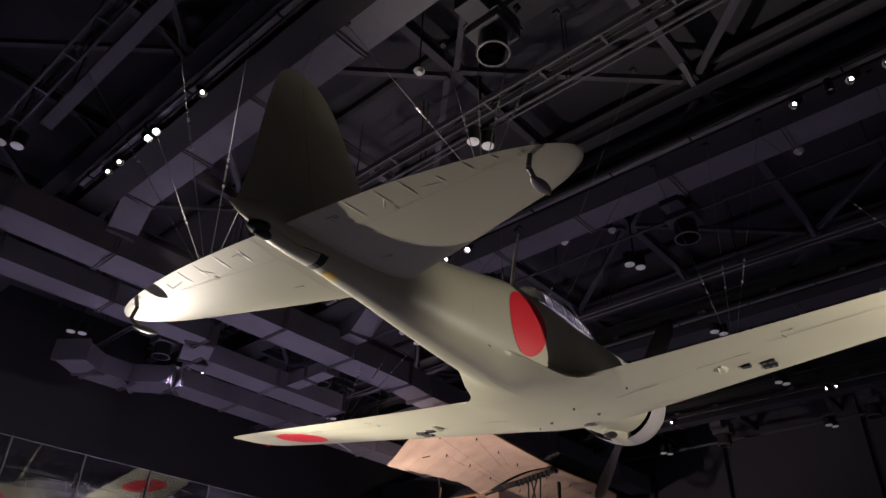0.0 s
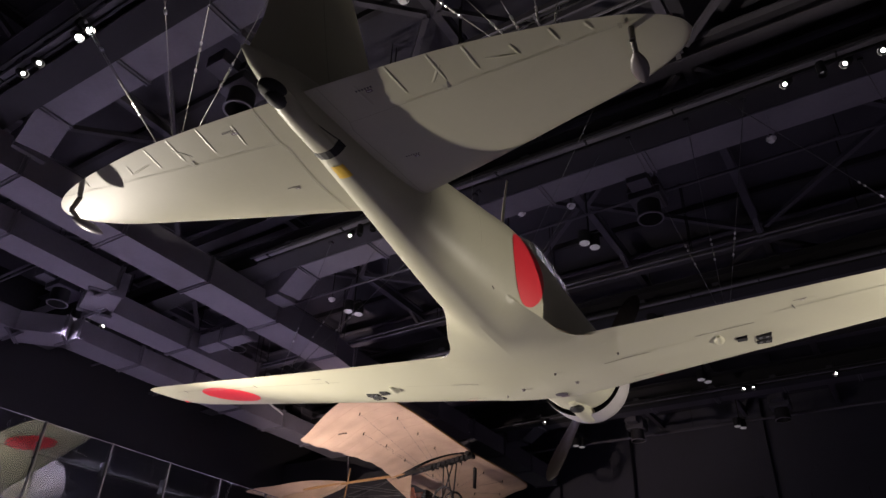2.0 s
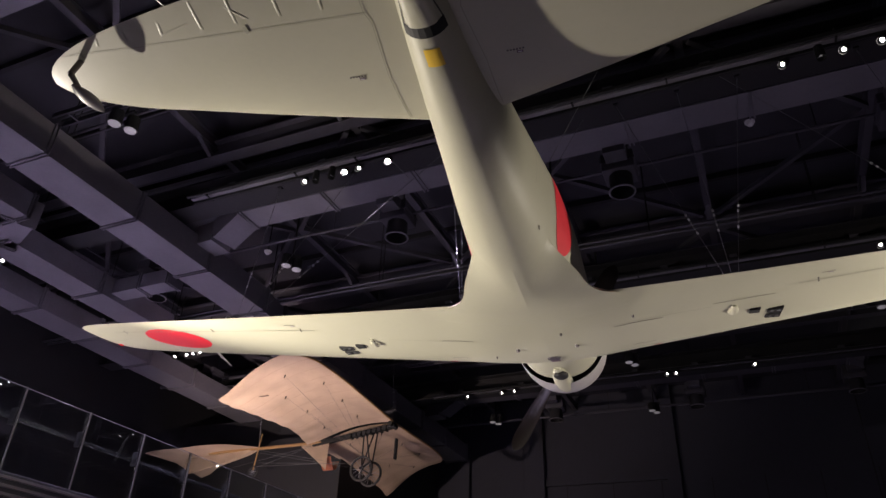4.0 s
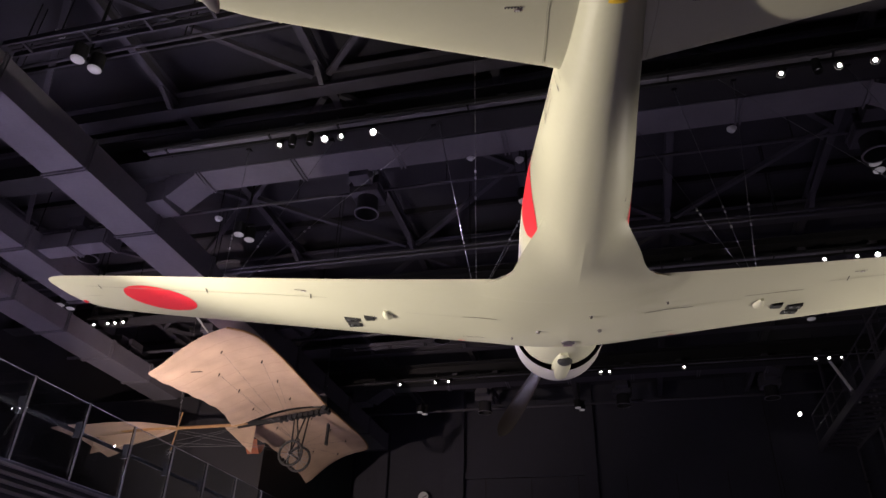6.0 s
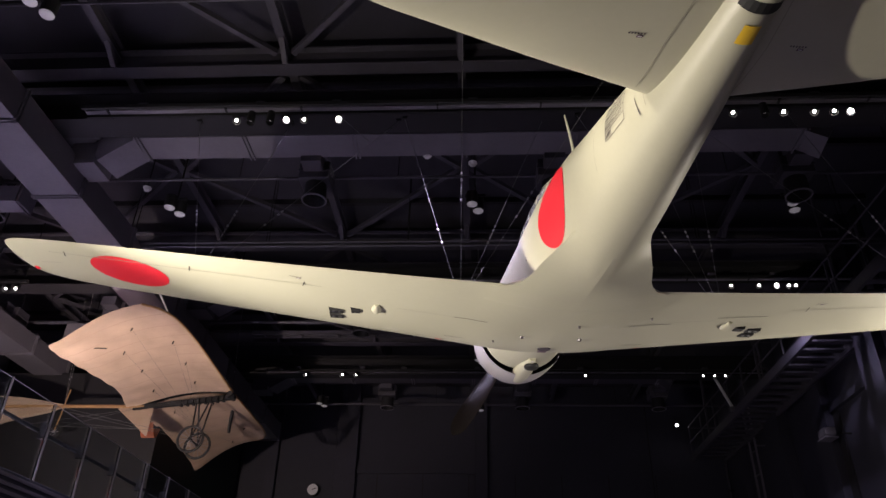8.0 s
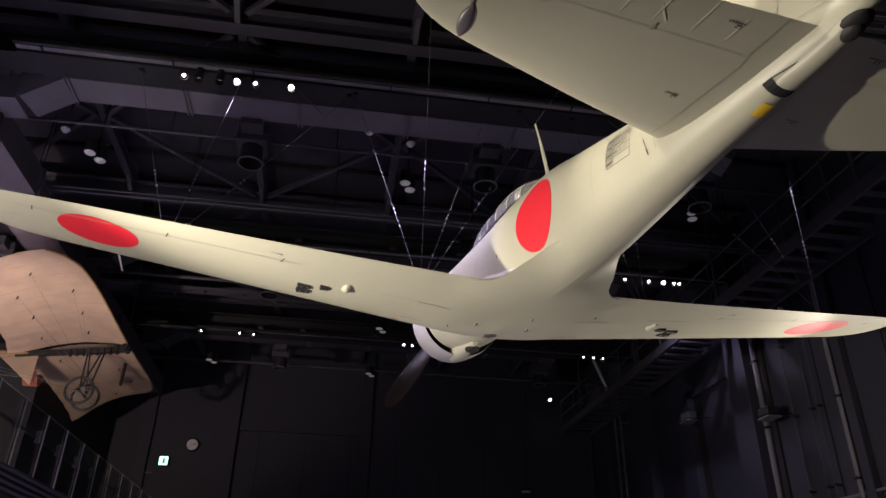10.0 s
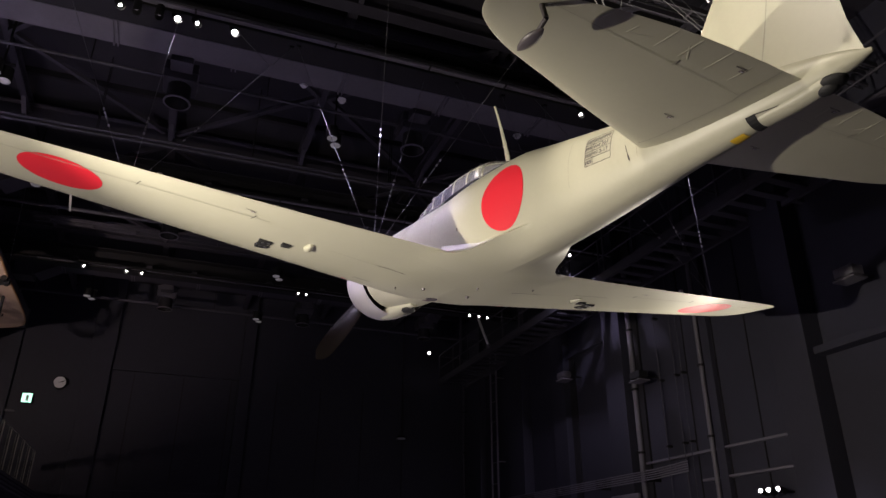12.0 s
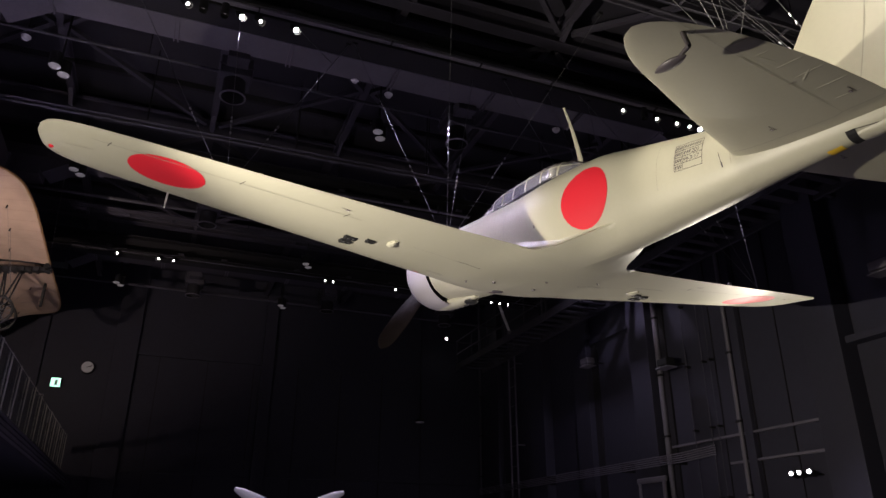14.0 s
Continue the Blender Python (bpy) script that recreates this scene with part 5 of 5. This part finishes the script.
part("stand", boxed((-0.08, 0.1, -2.05), (0.08, 0.25, 0.1), 0.01), BLACK, t)


# ---- skin seams of the fuselage ----
def ring_seam(s0, a0, a1, lean=0.0, w=0.006):
    bm = bmesh.new()
    n = 40
    rings(bm, [[fus(s0 + lean * i / n - w / 2, radians(a0 + (a1 - a0) * i / n), 0.003), fus(s0 + lean * i / n + w / 2, radians(a0 + (a1 - a0) * i / n), 0.003)] for i in range(n + 1)], close_ring=False, cap=(False, False))
    part("panel_seam", bm, SEAM, fighter)


for s0, w in ((2.05, 0.008), (2.45, 0.008), (6.0, 0.004), (6.84, 0.006)):
    ring_seam(s0, 62, -20, 0.0, w)
    ring_seam(s0, 118, 200, 0.0, w)
for a in (150, 30):
    bm = bmesh.new()
    rings(bm, [[fus(1.5 + 1.3 * i / 20, radians(a - 0.4), 0.003), fus(1.5 + 1.3 * i / 20, radians(a + 0.4), 0.003)] for i in range(21)], close_ring=False, cap=(False, False))
    part("panel_seam", bm, SEAM, fighter)
# rudder gap on both sides of the fin
for sx in (-1, 1):
    bm = bmesh.new()
    pts = []
    for i in range(13):
        z = 0.3 + 1.22 * i / 12
        le, c = v_le(z), v_te(z) - v_le(z)
        row = []
        for o in (-0.005, 0.005):
            u = 0.60 + o / c
            row.append(Vector((sx * (airfoil(u)[0] * c * 0.09 + 0.003), -(le + u * c), z)))
        pts.append(row)
    rings(bm, pts, close_ring=False, cap=(False, False))
    part("rudder_gap", bm, SEAM, fighter)
# pitot rod under the left wing and small navigation lamps at the tips
o = on_wing(-4.55, 2.35, 0)
part("pitot_rod", rodded(o + Vector((0, 0, 0.01)), o + Vector((0.02, 0.34, -0.10)), 0.014, 8, 0.010), COWL, fighter, "pale pitot rod")
o = wing_pt(-5.82, 0.25, True)
bm = bmesh.new()
bmesh.ops.create_uvsphere(bm, u_segments=12, v_segments=8, radius=1, matrix=Matrix.Translation(o + Vector((0, 0.01, 0.01))) @ Matrix.Diagonal((0.03, 0.05, 0.03, 1)))
part("navigation_lamp", bm, RED, fighter, "small red lamp", smooth=True)
